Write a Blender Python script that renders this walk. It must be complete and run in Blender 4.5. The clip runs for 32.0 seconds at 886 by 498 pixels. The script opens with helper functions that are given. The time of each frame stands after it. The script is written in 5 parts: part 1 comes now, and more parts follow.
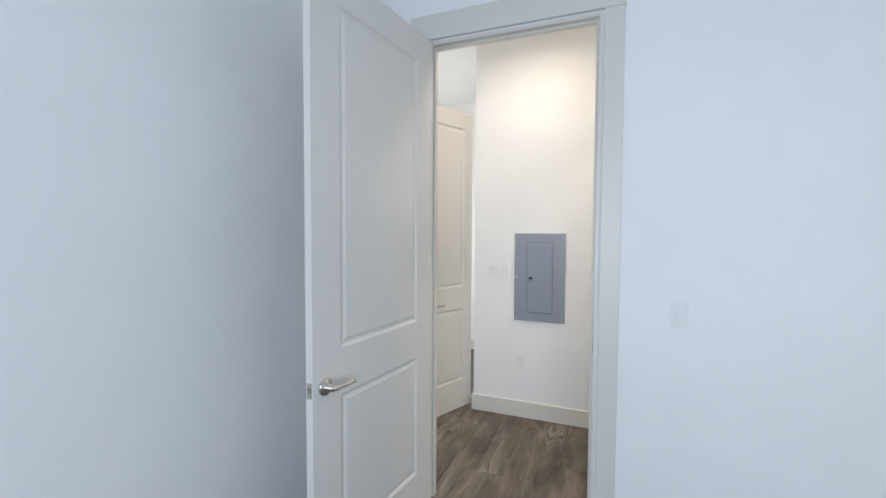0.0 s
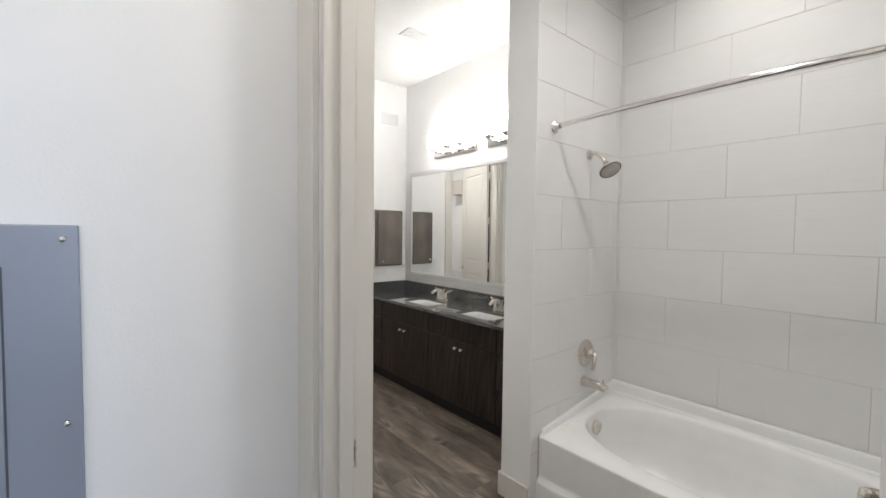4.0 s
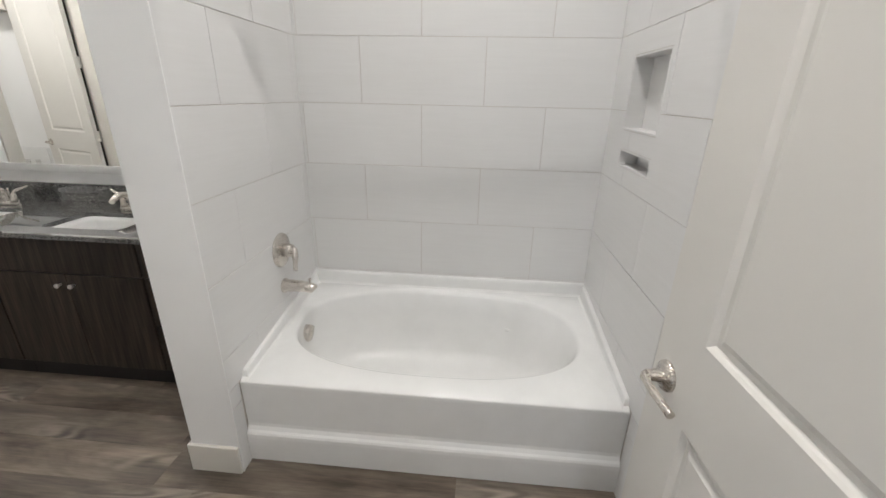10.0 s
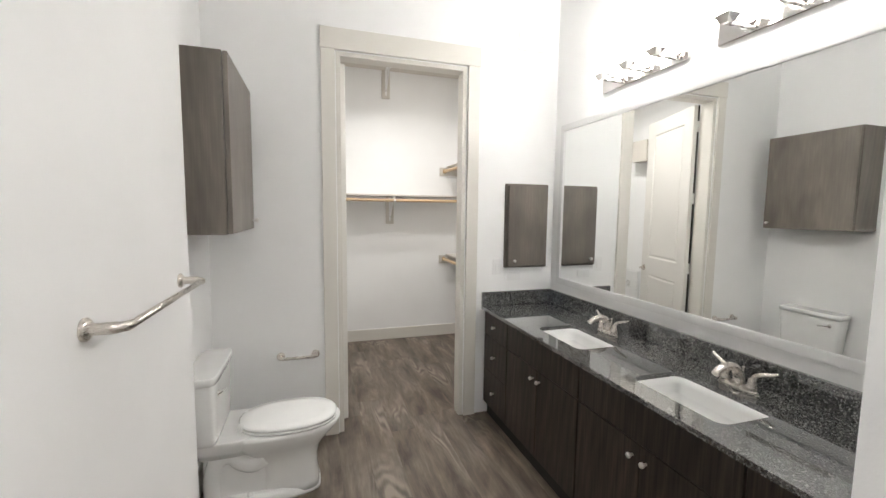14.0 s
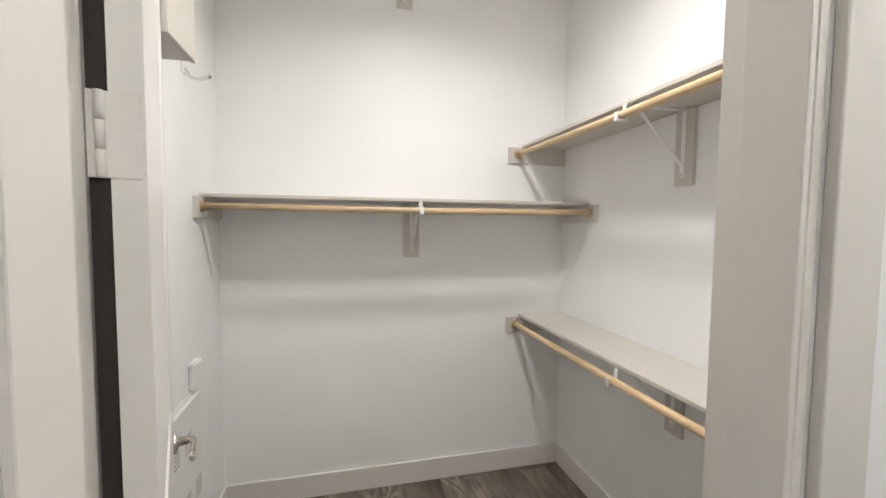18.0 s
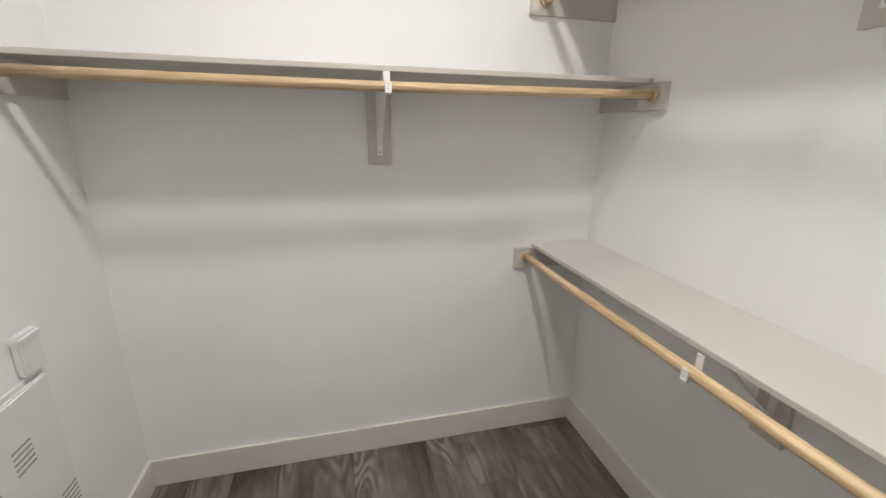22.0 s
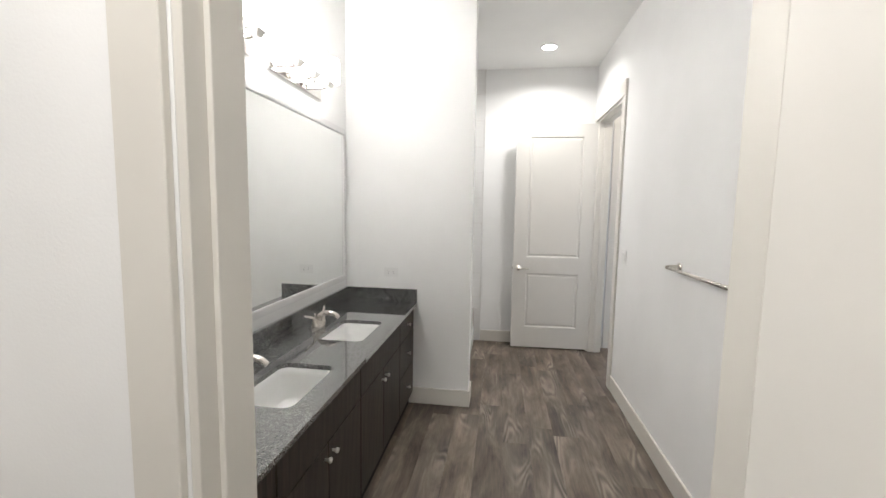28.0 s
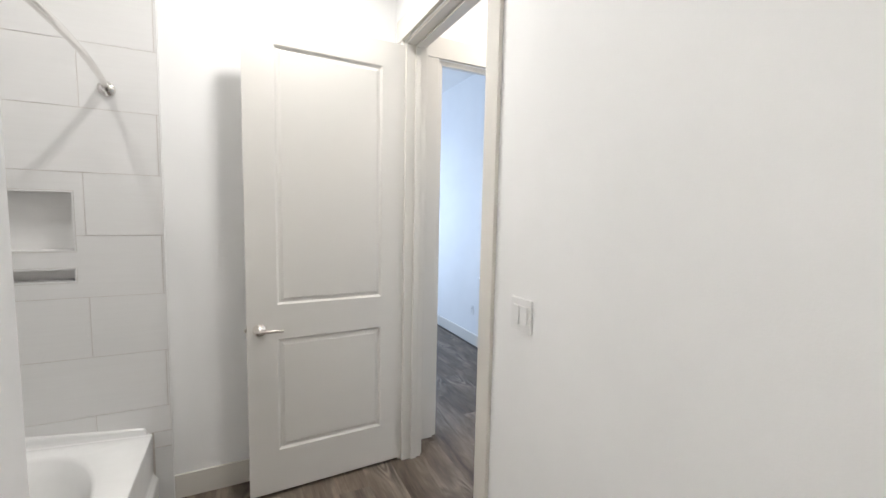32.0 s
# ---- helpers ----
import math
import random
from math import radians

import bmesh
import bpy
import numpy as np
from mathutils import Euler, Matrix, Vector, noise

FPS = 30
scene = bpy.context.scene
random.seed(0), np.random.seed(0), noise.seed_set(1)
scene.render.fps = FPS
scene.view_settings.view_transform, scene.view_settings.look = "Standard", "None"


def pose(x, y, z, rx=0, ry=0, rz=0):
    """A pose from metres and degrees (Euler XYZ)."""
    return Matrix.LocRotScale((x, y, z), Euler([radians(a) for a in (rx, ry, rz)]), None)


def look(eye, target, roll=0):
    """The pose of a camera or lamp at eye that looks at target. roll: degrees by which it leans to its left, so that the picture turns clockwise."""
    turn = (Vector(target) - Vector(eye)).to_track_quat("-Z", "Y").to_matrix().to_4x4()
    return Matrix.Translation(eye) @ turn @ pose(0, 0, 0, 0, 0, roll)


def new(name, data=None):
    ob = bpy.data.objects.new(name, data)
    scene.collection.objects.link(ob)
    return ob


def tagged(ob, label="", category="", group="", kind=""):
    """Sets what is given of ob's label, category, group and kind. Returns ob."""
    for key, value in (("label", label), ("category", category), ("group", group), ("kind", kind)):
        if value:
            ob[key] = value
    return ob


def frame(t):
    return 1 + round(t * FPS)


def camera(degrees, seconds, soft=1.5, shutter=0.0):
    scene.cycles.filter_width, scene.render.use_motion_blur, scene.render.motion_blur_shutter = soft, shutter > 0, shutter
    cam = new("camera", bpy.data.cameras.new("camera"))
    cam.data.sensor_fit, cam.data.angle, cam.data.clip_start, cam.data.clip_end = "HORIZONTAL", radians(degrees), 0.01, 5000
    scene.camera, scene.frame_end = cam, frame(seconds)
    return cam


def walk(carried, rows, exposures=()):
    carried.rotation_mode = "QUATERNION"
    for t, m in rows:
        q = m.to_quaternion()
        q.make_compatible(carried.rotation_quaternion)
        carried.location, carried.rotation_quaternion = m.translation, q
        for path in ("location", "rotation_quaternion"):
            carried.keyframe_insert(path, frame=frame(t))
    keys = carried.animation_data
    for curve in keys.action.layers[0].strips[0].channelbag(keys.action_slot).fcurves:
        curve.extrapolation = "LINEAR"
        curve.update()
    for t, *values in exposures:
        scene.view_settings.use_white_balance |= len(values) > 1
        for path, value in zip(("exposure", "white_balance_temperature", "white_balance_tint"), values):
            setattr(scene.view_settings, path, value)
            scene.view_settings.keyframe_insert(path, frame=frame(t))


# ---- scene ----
EXPOSURES = [(0, 0.0, 7300, 10), (1.5, -0.1, 6950, 10), (2.5, -0.1, 6800, 10), (4.5, 0.0, 6500, 10), (9, 0.1, 6500, 10), (11, 0.22, 6500, 10), (12, 0.18, 6500, 10), (13, 0.24, 6500, 10), (16, 0.47, 6500, 10), (18, 0.14, 6500, 10), (19, 0.0, 6500, 10), (22, 0.08, 6500, 10), (24, 0.0, 6500, 10), (25, 0.0, 6500, 10), (26.5, -0.02, 6500, 10), (29, 0.45, 6500, 10), (30, 0.48, 6500, 10), (32, 0.22, 6500, 10)]
cam = camera(94.9, 32.0)
PATH = [
    (0, (-0.28, -2.44, 1.556), (-1.012, -0.581, 1.473), 0.3),
    (0.5, (-0.437, -2.072, 1.558), (-0.958, -0.143, 1.474), 0.4),
    (1, (-0.579, -1.729, 1.538), (-0.836, 0.253, 1.465), 0.4),
    (1.5, (-0.694, -1.377, 1.559), (-0.677, 0.621, 1.475), 0.2),
    (2, (-0.73, -1.029, 1.563), (-0.477, 0.953, 1.483), 0.2),
    (2.5, (-0.735, -0.714, 1.572), (-0.211, 1.214, 1.486), -0.1),
    (4.5, (-0.41, 0.074, 1.535), (1.097, 1.387, 1.458), 1.0),
    (5, (-0.289, 0.177, 1.532), (1.403, 1.241, 1.457), 1.1),
    (5.5, (-0.166, 0.252, 1.538), (1.664, 1.056, 1.463), 1.0),
    (6, (-0.056, 0.329, 1.544), (1.858, 0.903, 1.464), 0.8),
    (6.5, (0.049, 0.396, 1.547), (2.011, 0.775, 1.46), 0.8),
    (7, (0.114, 0.45, 1.55), (2.096, 0.694, 1.439), 0.7),
    (7.5, (0.156, 0.464, 1.536), (2.139, 0.643, 1.341), 0.7),
    (8, (0.179, 0.466, 1.514), (2.147, 0.611, 1.188), 0.9),
    (8.5, (0.186, 0.467, 1.491), (2.128, 0.593, 1.029), 0.9),
    (9, (0.181, 0.47, 1.473), (2.093, 0.581, 0.894), 1.1),
    (9.5, (0.153, 0.447, 1.463), (2.037, 0.554, 0.8), 1.2),
    (10, (0.071, 0.375, 1.501), (1.936, 0.53, 0.793), 1.2),
    (10.5, (0.001, 0.31, 1.528), (1.837, 0.678, 0.826), 1.2),
    (11, (0.01, 0.347, 1.544), (1.796, 1.003, 0.926), 1.3),
    (11.5, (0.079, 0.456, 1.588), (1.733, 1.45, 1.063), 0.9),
    (12, (0.165, 0.544, 1.591), (1.582, 1.898, 1.192), 0.7),
    (12.5, (0.3, 0.616, 1.581), (1.383, 2.27, 1.278), 0.3),
    (13, (0.388, 0.731, 1.579), (1.134, 2.572, 1.346), 0.5),
    (13.5, (0.444, 0.91, 1.568), (1.075, 2.797, 1.367), 0.6),
    (15.5, (0.633, 1.978, 1.593), (1.168, 3.9, 1.454), 0.7),
    (16, (0.693, 2.314, 1.601), (1.198, 4.245, 1.469), 0.6),
    (16.5, (0.768, 2.654, 1.595), (1.257, 4.589, 1.469), 0.6),
    (17, (0.813, 2.993, 1.594), (1.311, 4.927, 1.478), 0.8),
    (17.5, (0.897, 3.301, 1.605), (1.38, 5.238, 1.491), 0.8),
    (18, (0.931, 3.57, 1.619), (1.414, 5.507, 1.501), 0.5),
    (18.5, (1.016, 3.769, 1.635), (1.325, 5.741, 1.508), 0.4),
    (19, (1.086, 3.948, 1.633), (1.357, 5.926, 1.51), 0.5),
    (19.5, (1.12, 4.091, 1.601), (1.405, 6.065, 1.457), 0.5),
    (20, (1.147, 4.158, 1.576), (1.47, 6.114, 1.312), 0.6),
    (20.5, (1.146, 4.155, 1.555), (1.511, 6.078, 1.143), 0.6),
    (21, (1.149, 4.134, 1.547), (1.528, 6.029, 1.032), 0.7),
    (21.5, (1.161, 4.17, 1.557), (1.554, 6.049, 0.998), 0.8),
    (22, (1.179, 4.288, 1.568), (1.647, 6.147, 0.998), 0.8),
    (22.5, (1.217, 4.392, 1.591), (1.846, 6.204, 1.023), 0.9),
    (23, (1.247, 4.557, 1.609), (2.104, 6.294, 1.112), 0.8),
    (23.5, (1.263, 4.776, 1.625), (2.456, 6.348, 1.304), 0.8),
    (24, (1.238, 4.965, 1.615), (2.763, 6.241, 1.402), 0.8),
    (24.5, (1.129, 5.082, 1.615), (2.943, 5.902, 1.424), 0.6),
    (25, (1.062, 5.128, 1.617), (3.045, 5.32, 1.441), 0.4),
    (25.5, (1.007, 5.15, 1.622), (2.937, 4.665, 1.425), 0.6),
    (26, (1.009, 5.08, 1.624), (2.757, 4.13, 1.427), 0.4),
    (26.5, (0.982, 5.026, 1.617), (2.454, 3.685, 1.425), 0.5),
    (28.5, (1.106, 4.569, 1.612), (0.987, 2.582, 1.42), 1.2),
    (29, (1.191, 4.424, 1.607), (0.745, 2.483, 1.416), 1.4),
    (29.5, (1.23, 4.23, 1.598), (0.593, 2.344, 1.41), 1.5),
    (30, (1.208, 3.885, 1.609), (0.527, 2.014, 1.417), 1.4),
    (30.5, (1.135, 3.486, 1.617), (0.465, 1.611, 1.421), 1.4),
    (31, (1.065, 3.06, 1.631), (0.394, 1.187, 1.429), 1.3),
    (31.5, (0.95, 2.667, 1.615), (0.236, 0.808, 1.427), 1.2),
    (32, (0.893, 2.285, 1.6), (0.01, 0.499, 1.423), 1.2),
]
walk(cam, [(t, look(eye, target, roll)) for t, eye, target, roll in PATH], EXPOSURES)

# ---------------------------------------------------------------- world and lights
world = bpy.data.worlds.new("world")
scene.world = world
world.use_nodes = True
wn = world.node_tree
sky = wn.nodes.new("ShaderNodeTexSky")
sky.sky_type, sky.sun_disc = "NISHITA", False
sky.sun_elevation, sky.sun_rotation = radians(40), radians(200)
wn.links.new(sky.outputs[0], wn.nodes["Background"].inputs[0])
wn.nodes["Background"].inputs[1].default_value = 0.10

CEIL = 3.25


def lamp(name, kind, m, energy, color, size=0.1, size_y=None, shape="DISK", spread=None):
    data = bpy.data.lights.new(name, kind)
    data.energy, data.color = energy, color
    if kind == "AREA":
        data.shape, data.size = shape, size
        if size_y:
            data.size_y = size_y
        if spread:
            data.spread = radians(spread)
    else:
        data.shadow_soft_size = size
    ob = new(name, data)
    ob.matrix_world = m
    return ob


WARM = (1.0, 0.975, 0.94)
WARMER = (1.0, 0.90, 0.79)
DAY = (0.58, 0.74, 1.0)
lamp("bath_downlight_lamp", "AREA", pose(0.61, 0.36, CEIL - 0.012), 14.3, WARM, 0.16, spread=148)
lamp("tub_downlight_lamp", "AREA", pose(1.70, 0.53, CEIL - 0.012), 5.3, WARM, 0.15, spread=150)
lamp("closet_light_lamp", "AREA", pose(1.36, 4.79, CEIL - 0.05), 21.0, WARM, 0.26, spread=143)
lamp("vestibule_downlight_lamp", "AREA", pose(-0.75, 0.22, CEIL - 0.012), 8.3, WARMER, 0.18, spread=150)
# daylight of the bedroom's window, behind the start of the walk
lamp("window_daylight", "AREA", pose(0.2, -4.18, 1.6, -90, 0, 180), 80, DAY, 2.0, 1.8, "RECTANGLE")
# area lamp added to brighten the hall, in place of an unseen sky
lamp("hall_fill_lamp", "AREA", pose(-3.18, 1.3, 1.5, 0, -90, 0), 36, (0.84, 0.90, 1.0), 1.6, 1.8, "RECTANGLE")

# ---------------------------------------------------------------- materials


def nodes_of(name):
    m = bpy.data.materials.new(name)
    m.use_nodes = True
    return m, m.node_tree, m.node_tree.nodes["Principled BSDF"]


def mixed(nt, a, b, factor):
    mx = nt.nodes.new("ShaderNodeMix")
    mx.data_type = "RGBA"
    for socket, c in ((mx.inputs[6], a), (mx.inputs[7], b)):
        if hasattr(c, "is_linked"):
            nt.links.new(c, socket)
        else:
            socket.default_value = (*c, 1)
    nt.links.new(factor, mx.inputs[0])
    return mx.outputs[2]


def coords(nt, scale=(1, 1, 1), world_space=False, jitter=False):
    mp = nt.nodes.new("ShaderNodeMapping")
    mp.inputs["Scale"].default_value = scale
    if world_space:
        src = nt.nodes.new("ShaderNodeNewGeometry").outputs["Position"]
    else:
        src = nt.nodes.new("ShaderNodeTexCoord").outputs["Object"]
    nt.links.new(src, mp.inputs["Vector"])
    if jitter:
        info = nt.nodes.new("ShaderNodeObjectInfo")
        sc = nt.nodes.new("ShaderNodeVectorMath")
        sc.operation = "SCALE"
        sc.inputs[0].default_value = (37.0, 53.0, 71.0)
        nt.links.new(info.outputs["Random"], sc.inputs["Scale"])
        nt.links.new(sc.outputs[0], mp.inputs["Location"])
    return mp.outputs[0]


def noise_of(nt, vec, scale, detail=3.0, rough=0.55, distortion=0.0):
    n = nt.nodes.new("ShaderNodeTexNoise")
    n.inputs["Scale"].default_value = scale
    n.inputs["Detail"].default_value = detail
    n.inputs["Roughness"].default_value = rough
    n.inputs["Distortion"].default_value = distortion
    nt.links.new(vec, n.inputs["Vector"])
    return n.outputs["Fac"]


def ramp_of(nt, fac, stops):
    r = nt.nodes.new("ShaderNodeValToRGB")
    while len(r.color_ramp.elements) < len(stops):
        r.color_ramp.elements.new(0.5)
    for el, (p, c) in zip(r.color_ramp.elements, stops):
        el.position = p
        el.color = (*c, 1) if len(c) == 3 else c
    nt.links.new(fac, r.inputs[0])
    return r.outputs[0]


def bump_of(nt, b, height, strength, dist):
    bp = nt.nodes.new("ShaderNodeBump")
    bp.inputs["Strength"].default_value = strength
    bp.inputs["Distance"].default_value = dist
    nt.links.new(height, bp.inputs["Height"])
    nt.links.new(bp.outputs[0], b.inputs["Normal"])


def painted(name, color, rough=0.55, var=0.03, bump=0.15, grain=160.0, spec=0.5):
    m, nt, b = nodes_of(name)
    vec = coords(nt, world_space=True)
    big = noise_of(nt, vec, 1.7, 3)
    lo = tuple(c * (1 - var) for c in color)
    hi = tuple(min(1, c * (1 + var * 0.6)) for c in color)
    nt.links.new(ramp_of(nt, big, [(0.3, lo), (0.7, hi)]), b.inputs["Base Color"])
    fine = noise_of(nt, vec, grain, 2)
    b.inputs["Roughness"].default_value = rough
    b.inputs["Specular IOR Level"].default_value = spec
    bump_of(nt, b, fine, bump, 0.002)
    return m


def metal(name, color, rough, brushed=(1, 1, 30)):
    m, nt, b = nodes_of(name)
    b.inputs["Base Color"].default_value = (*color, 1)
    b.inputs["Metallic"].default_value = 1
    n = noise_of(nt, coords(nt, brushed), 40, 3)
    nt.links.new(ramp_of(nt, n, [(0.3, (rough * 0.75,) * 3), (0.7, (rough * 1.25,) * 3)]), b.inputs["Roughness"])
    return m


def plain(name, color, rough=0.4, metallic=0.0, coat=0.0):
    m, nt, b = nodes_of(name)
    n = noise_of(nt, coords(nt), 9, 3)
    lo = tuple(c * 0.97 for c in color)
    nt.links.new(ramp_of(nt, n, [(0.35, lo), (0.65, color)]), b.inputs["Base Color"])
    b.inputs["Roughness"].default_value, b.inputs["Metallic"].default_value = rough, metallic
    b.inputs["Coat Weight"].default_value = coat
    return m


def glowing(name, color, strength):
    m, nt, b = nodes_of(name)
    b.inputs["Base Color"].default_value = (0.9, 0.9, 0.9, 1)
    b.inputs["Emission Color"].default_value = (*color, 1)
    b.inputs["Emission Strength"].default_value = strength
    return m


def wood(name, dark, light, along=1, rough=0.5, scale=1.0, random_tone=0.0, bump=0.25, spec=0.4, rings=0.5):
    """Grain that runs along the axis given, with broad figure and fine pores."""
    m, nt, b = nodes_of(name)
    st = [6.0 * scale] * 3
    st[along] = 0.75 * scale
    vec = coords(nt, st, jitter=True)
    warp = noise_of(nt, vec, 1.3, 2)
    wv = nt.nodes.new("ShaderNodeTexWave")
    wv.wave_type, wv.bands_direction = "RINGS", ("X", "Y", "Z")[along]
    wv.inputs["Scale"].default_value = 1.6
    wv.inputs["Distortion"].default_value = 7.0
    wv.inputs["Detail"].default_value = 3
    wv.inputs["Detail Scale"].default_value = 1.0
    nt.links.new(vec, wv.inputs["Vector"])
    st2 = [60.0 * scale] * 3
    st2[along] = 1.6 * scale
    fine = noise_of(nt, coords(nt, st2, jitter=True), 2.2, 4, 0.7)
    add = nt.nodes.new("ShaderNodeMath")
    add.operation = "MULTIPLY_ADD"
    nt.links.new(wv.outputs["Fac"], add.inputs[0])
    add.inputs[1].default_value = rings
    nt.links.new(fine, add.inputs[2])
    mid = tuple((p + q) / 2 for p, q in zip(dark, light))
    col = ramp_of(nt, add.outputs[0], [(0.30, dark), (0.62, mid), (1.05 if rings > 0.4 else 0.85, light)])
    if random_tone:
        info = nt.nodes.new("ShaderNodeObjectInfo")
        hsv = nt.nodes.new("ShaderNodeHueSaturation")
        mr = nt.nodes.new("ShaderNodeMapRange")
        mr.inputs["To Min"].default_value = 1 - random_tone
        mr.inputs["To Max"].default_value = 1 + random_tone
        nt.links.new(info.outputs["Random"], mr.inputs["Value"])
        nt.links.new(mr.outputs[0], hsv.inputs["Value"])
        nt.links.new(col, hsv.inputs["Color"])
        col = hsv.outputs["Color"]
    stretch = [5.0] * 3
    stretch[along] = 1.4
    blotch = noise_of(nt, coords(nt, stretch, jitter=True), 1.0, 3)
    tone = mixed(nt, (1.1, 1.1, 1.1), (0.62, 0.62, 0.63), ramp_of(nt, blotch, [(0.3, (0, 0, 0)), (0.7, (1, 1, 1))]))
    mul = nt.nodes.new("ShaderNodeMix")
    mul.data_type, mul.blend_type = "RGBA", "MULTIPLY"
    mul.inputs[0].default_value = 1
    nt.links.new(col, mul.inputs[6])
    nt.links.new(tone, mul.inputs[7])
    nt.links.new(mul.outputs[2], b.inputs["Base Color"])
    b.inputs["Roughness"].default_value = rough
    b.inputs["Specular IOR Level"].default_value = spec
    bump_of(nt, b, add.outputs[0], bump, 0.0015)
    return m


def plank_mat(name):
    """Wood-look vinyl: broad brown and grey patches, soft streaks, cathedral figure in places."""
    m, nt, b = nodes_of(name)

    def sums(x, factor, y):
        s = nt.nodes.new("ShaderNodeMath")
        s.operation = "MULTIPLY_ADD"
        nt.links.new(x, s.inputs[0])
        s.inputs[1].default_value = factor
        if hasattr(y, "is_linked"):
            nt.links.new(y, s.inputs[2])
        else:
            s.inputs[2].default_value = y
        return s.outputs[0]

    patch = noise_of(nt, coords(nt, (7.5, 1.9, 1), jitter=True), 1.0, 4, 0.6, 0.4)
    hue = noise_of(nt, coords(nt, (4.0, 1.3, 1), jitter=True), 1.0, 2, 0.5)
    streak = noise_of(nt, coords(nt, (38, 1.6, 1), jitter=True), 1.0, 4, 0.6)
    fine = noise_of(nt, coords(nt, (210, 7, 1), jitter=True), 1.0, 3, 0.6)
    contour = noise_of(nt, coords(nt, (6.5, 1.15, 1), jitter=True), 1.0, 1, 0.4, 0.25)
    sine = nt.nodes.new("ShaderNodeMath")
    sine.operation = "SINE"
    nt.links.new(sums(contour, 92.0, 0.0), sine.inputs[0])
    place = ramp_of(nt, noise_of(nt, coords(nt, (5.0, 1.7, 1), jitter=True), 1.0, 2, 0.5), [(0.56, (0, 0, 0)), (0.68, (1, 1, 1))])
    rings = nt.nodes.new("ShaderNodeMath")
    rings.operation = "MULTIPLY"
    nt.links.new(sine.outputs[0], rings.inputs[0])
    nt.links.new(place, rings.inputs[1])
    v = sums(patch, 1.15, -0.33)
    v = sums(streak, 0.34, v)
    v = sums(fine, 0.26, v)
    v = sums(rings.outputs[0], 0.19, v)
    brown = ramp_of(nt, v, [(0.30, (0.047, 0.034, 0.024)), (0.55, (0.140, 0.107, 0.080)), (0.88, (0.305, 0.248, 0.196))])
    grey = ramp_of(nt, v, [(0.30, (0.045, 0.036, 0.029)), (0.55, (0.125, 0.102, 0.081)), (0.88, (0.272, 0.231, 0.190))])
    col = mixed(nt, brown, grey, ramp_of(nt, hue, [(0.38, (0, 0, 0)), (0.62, (1, 1, 1))]))
    info = nt.nodes.new("ShaderNodeObjectInfo")
    hsv = nt.nodes.new("ShaderNodeHueSaturation")
    mr = nt.nodes.new("ShaderNodeMapRange")
    mr.inputs["To Min"].default_value, mr.inputs["To Max"].default_value = 0.90, 1.12
    nt.links.new(info.outputs["Random"], mr.inputs["Value"])
    nt.links.new(mr.outputs[0], hsv.inputs["Value"])
    nt.links.new(col, hsv.inputs["Color"])
    nt.links.new(hsv.outputs["Color"], b.inputs["Base Color"])
    nt.links.new(ramp_of(nt, streak, [(0.3, (0.46, 0.46, 0.46)), (0.7, (0.60, 0.60, 0.60))]), b.inputs["Roughness"])
    bump_of(nt, b, v, 0.15, 0.001)
    return m


def granite(name):
    m, nt, b = nodes_of(name)
    vec = coords(nt, world_space=True)
    vo = nt.nodes.new("ShaderNodeTexVoronoi")
    vo.inputs["Scale"].default_value = 245
    nt.links.new(vec, vo.inputs["Vector"])
    sep = nt.nodes.new("ShaderNodeSeparateColor")
    nt.links.new(vo.outputs["Color"], sep.inputs[0])
    specks = ramp_of(nt, sep.outputs[0], [(0.0, (0.012, 0.012, 0.013)), (0.46, (0.040, 0.041, 0.042)), (0.80, (0.110, 0.112, 0.112)), (1.0, (0.37, 0.365, 0.35))])
    cloud = noise_of(nt, vec, 30, 4)
    nt.links.new(mixed(nt, specks, (0.085, 0.085, 0.084), ramp_of(nt, cloud, [(0.35, (0, 0, 0)), (0.75, (0.45, 0.45, 0.45))])), b.inputs["Base Color"])
    b.inputs["Roughness"].default_value = 0.06
    b.inputs["Coat Weight"].default_value = 1.0
    b.inputs["Coat Roughness"].default_value = 0.03
    b.inputs["Coat IOR"].default_value = 1.9
    return m


def tile_mat(name):
    m, nt, b = nodes_of(name)
    streak = noise_of(nt, coords(nt, (1.2, 1.2, 26), jitter=True), 3.0, 4, 0.6)
    cloud = noise_of(nt, coords(nt, jitter=True), 4.0, 2)
    add = nt.nodes.new("ShaderNodeMath")
    add.operation = "MULTIPLY_ADD"
    nt.links.new(cloud, add.inputs[0])
    add.inputs[1].default_value = 0.5
    nt.links.new(streak, add.inputs[2])
    nt.links.new(ramp_of(nt, add.outputs[0], [(0.40, (0.728, 0.722, 0.714)), (1.0, (0.760, 0.755, 0.748))]), b.inputs["Base Color"])
    b.inputs["Roughness"].default_value = 0.38
    bump_of(nt, b, streak, 0.02, 0.0005)
    return m


M_WALL = painted("wall_paint", (0.875, 0.875, 0.872), 0.6)
M_CEIL = painted("ceiling_paint", (0.88, 0.88, 0.87), 0.75)
M_TRIM = painted("trim_paint", (0.71, 0.685, 0.635), 0.35, 0.02, 0.05, 60)
M_DOOR = painted("door_paint", (0.74, 0.72, 0.68), 0.35, 0.02, 0.06, 90)
M_SHELF = painted("shelf_paint", (0.60, 0.562, 0.512), 0.5, 0.03, 0.08, 80)
M_PLATE = plain("white_plastic", (0.83, 0.83, 0.825), 0.4)
M_BRACKET = plain("white_bracket_paint", (0.82, 0.82, 0.81), 0.35)
M_TILE = tile_mat("bath_tile")
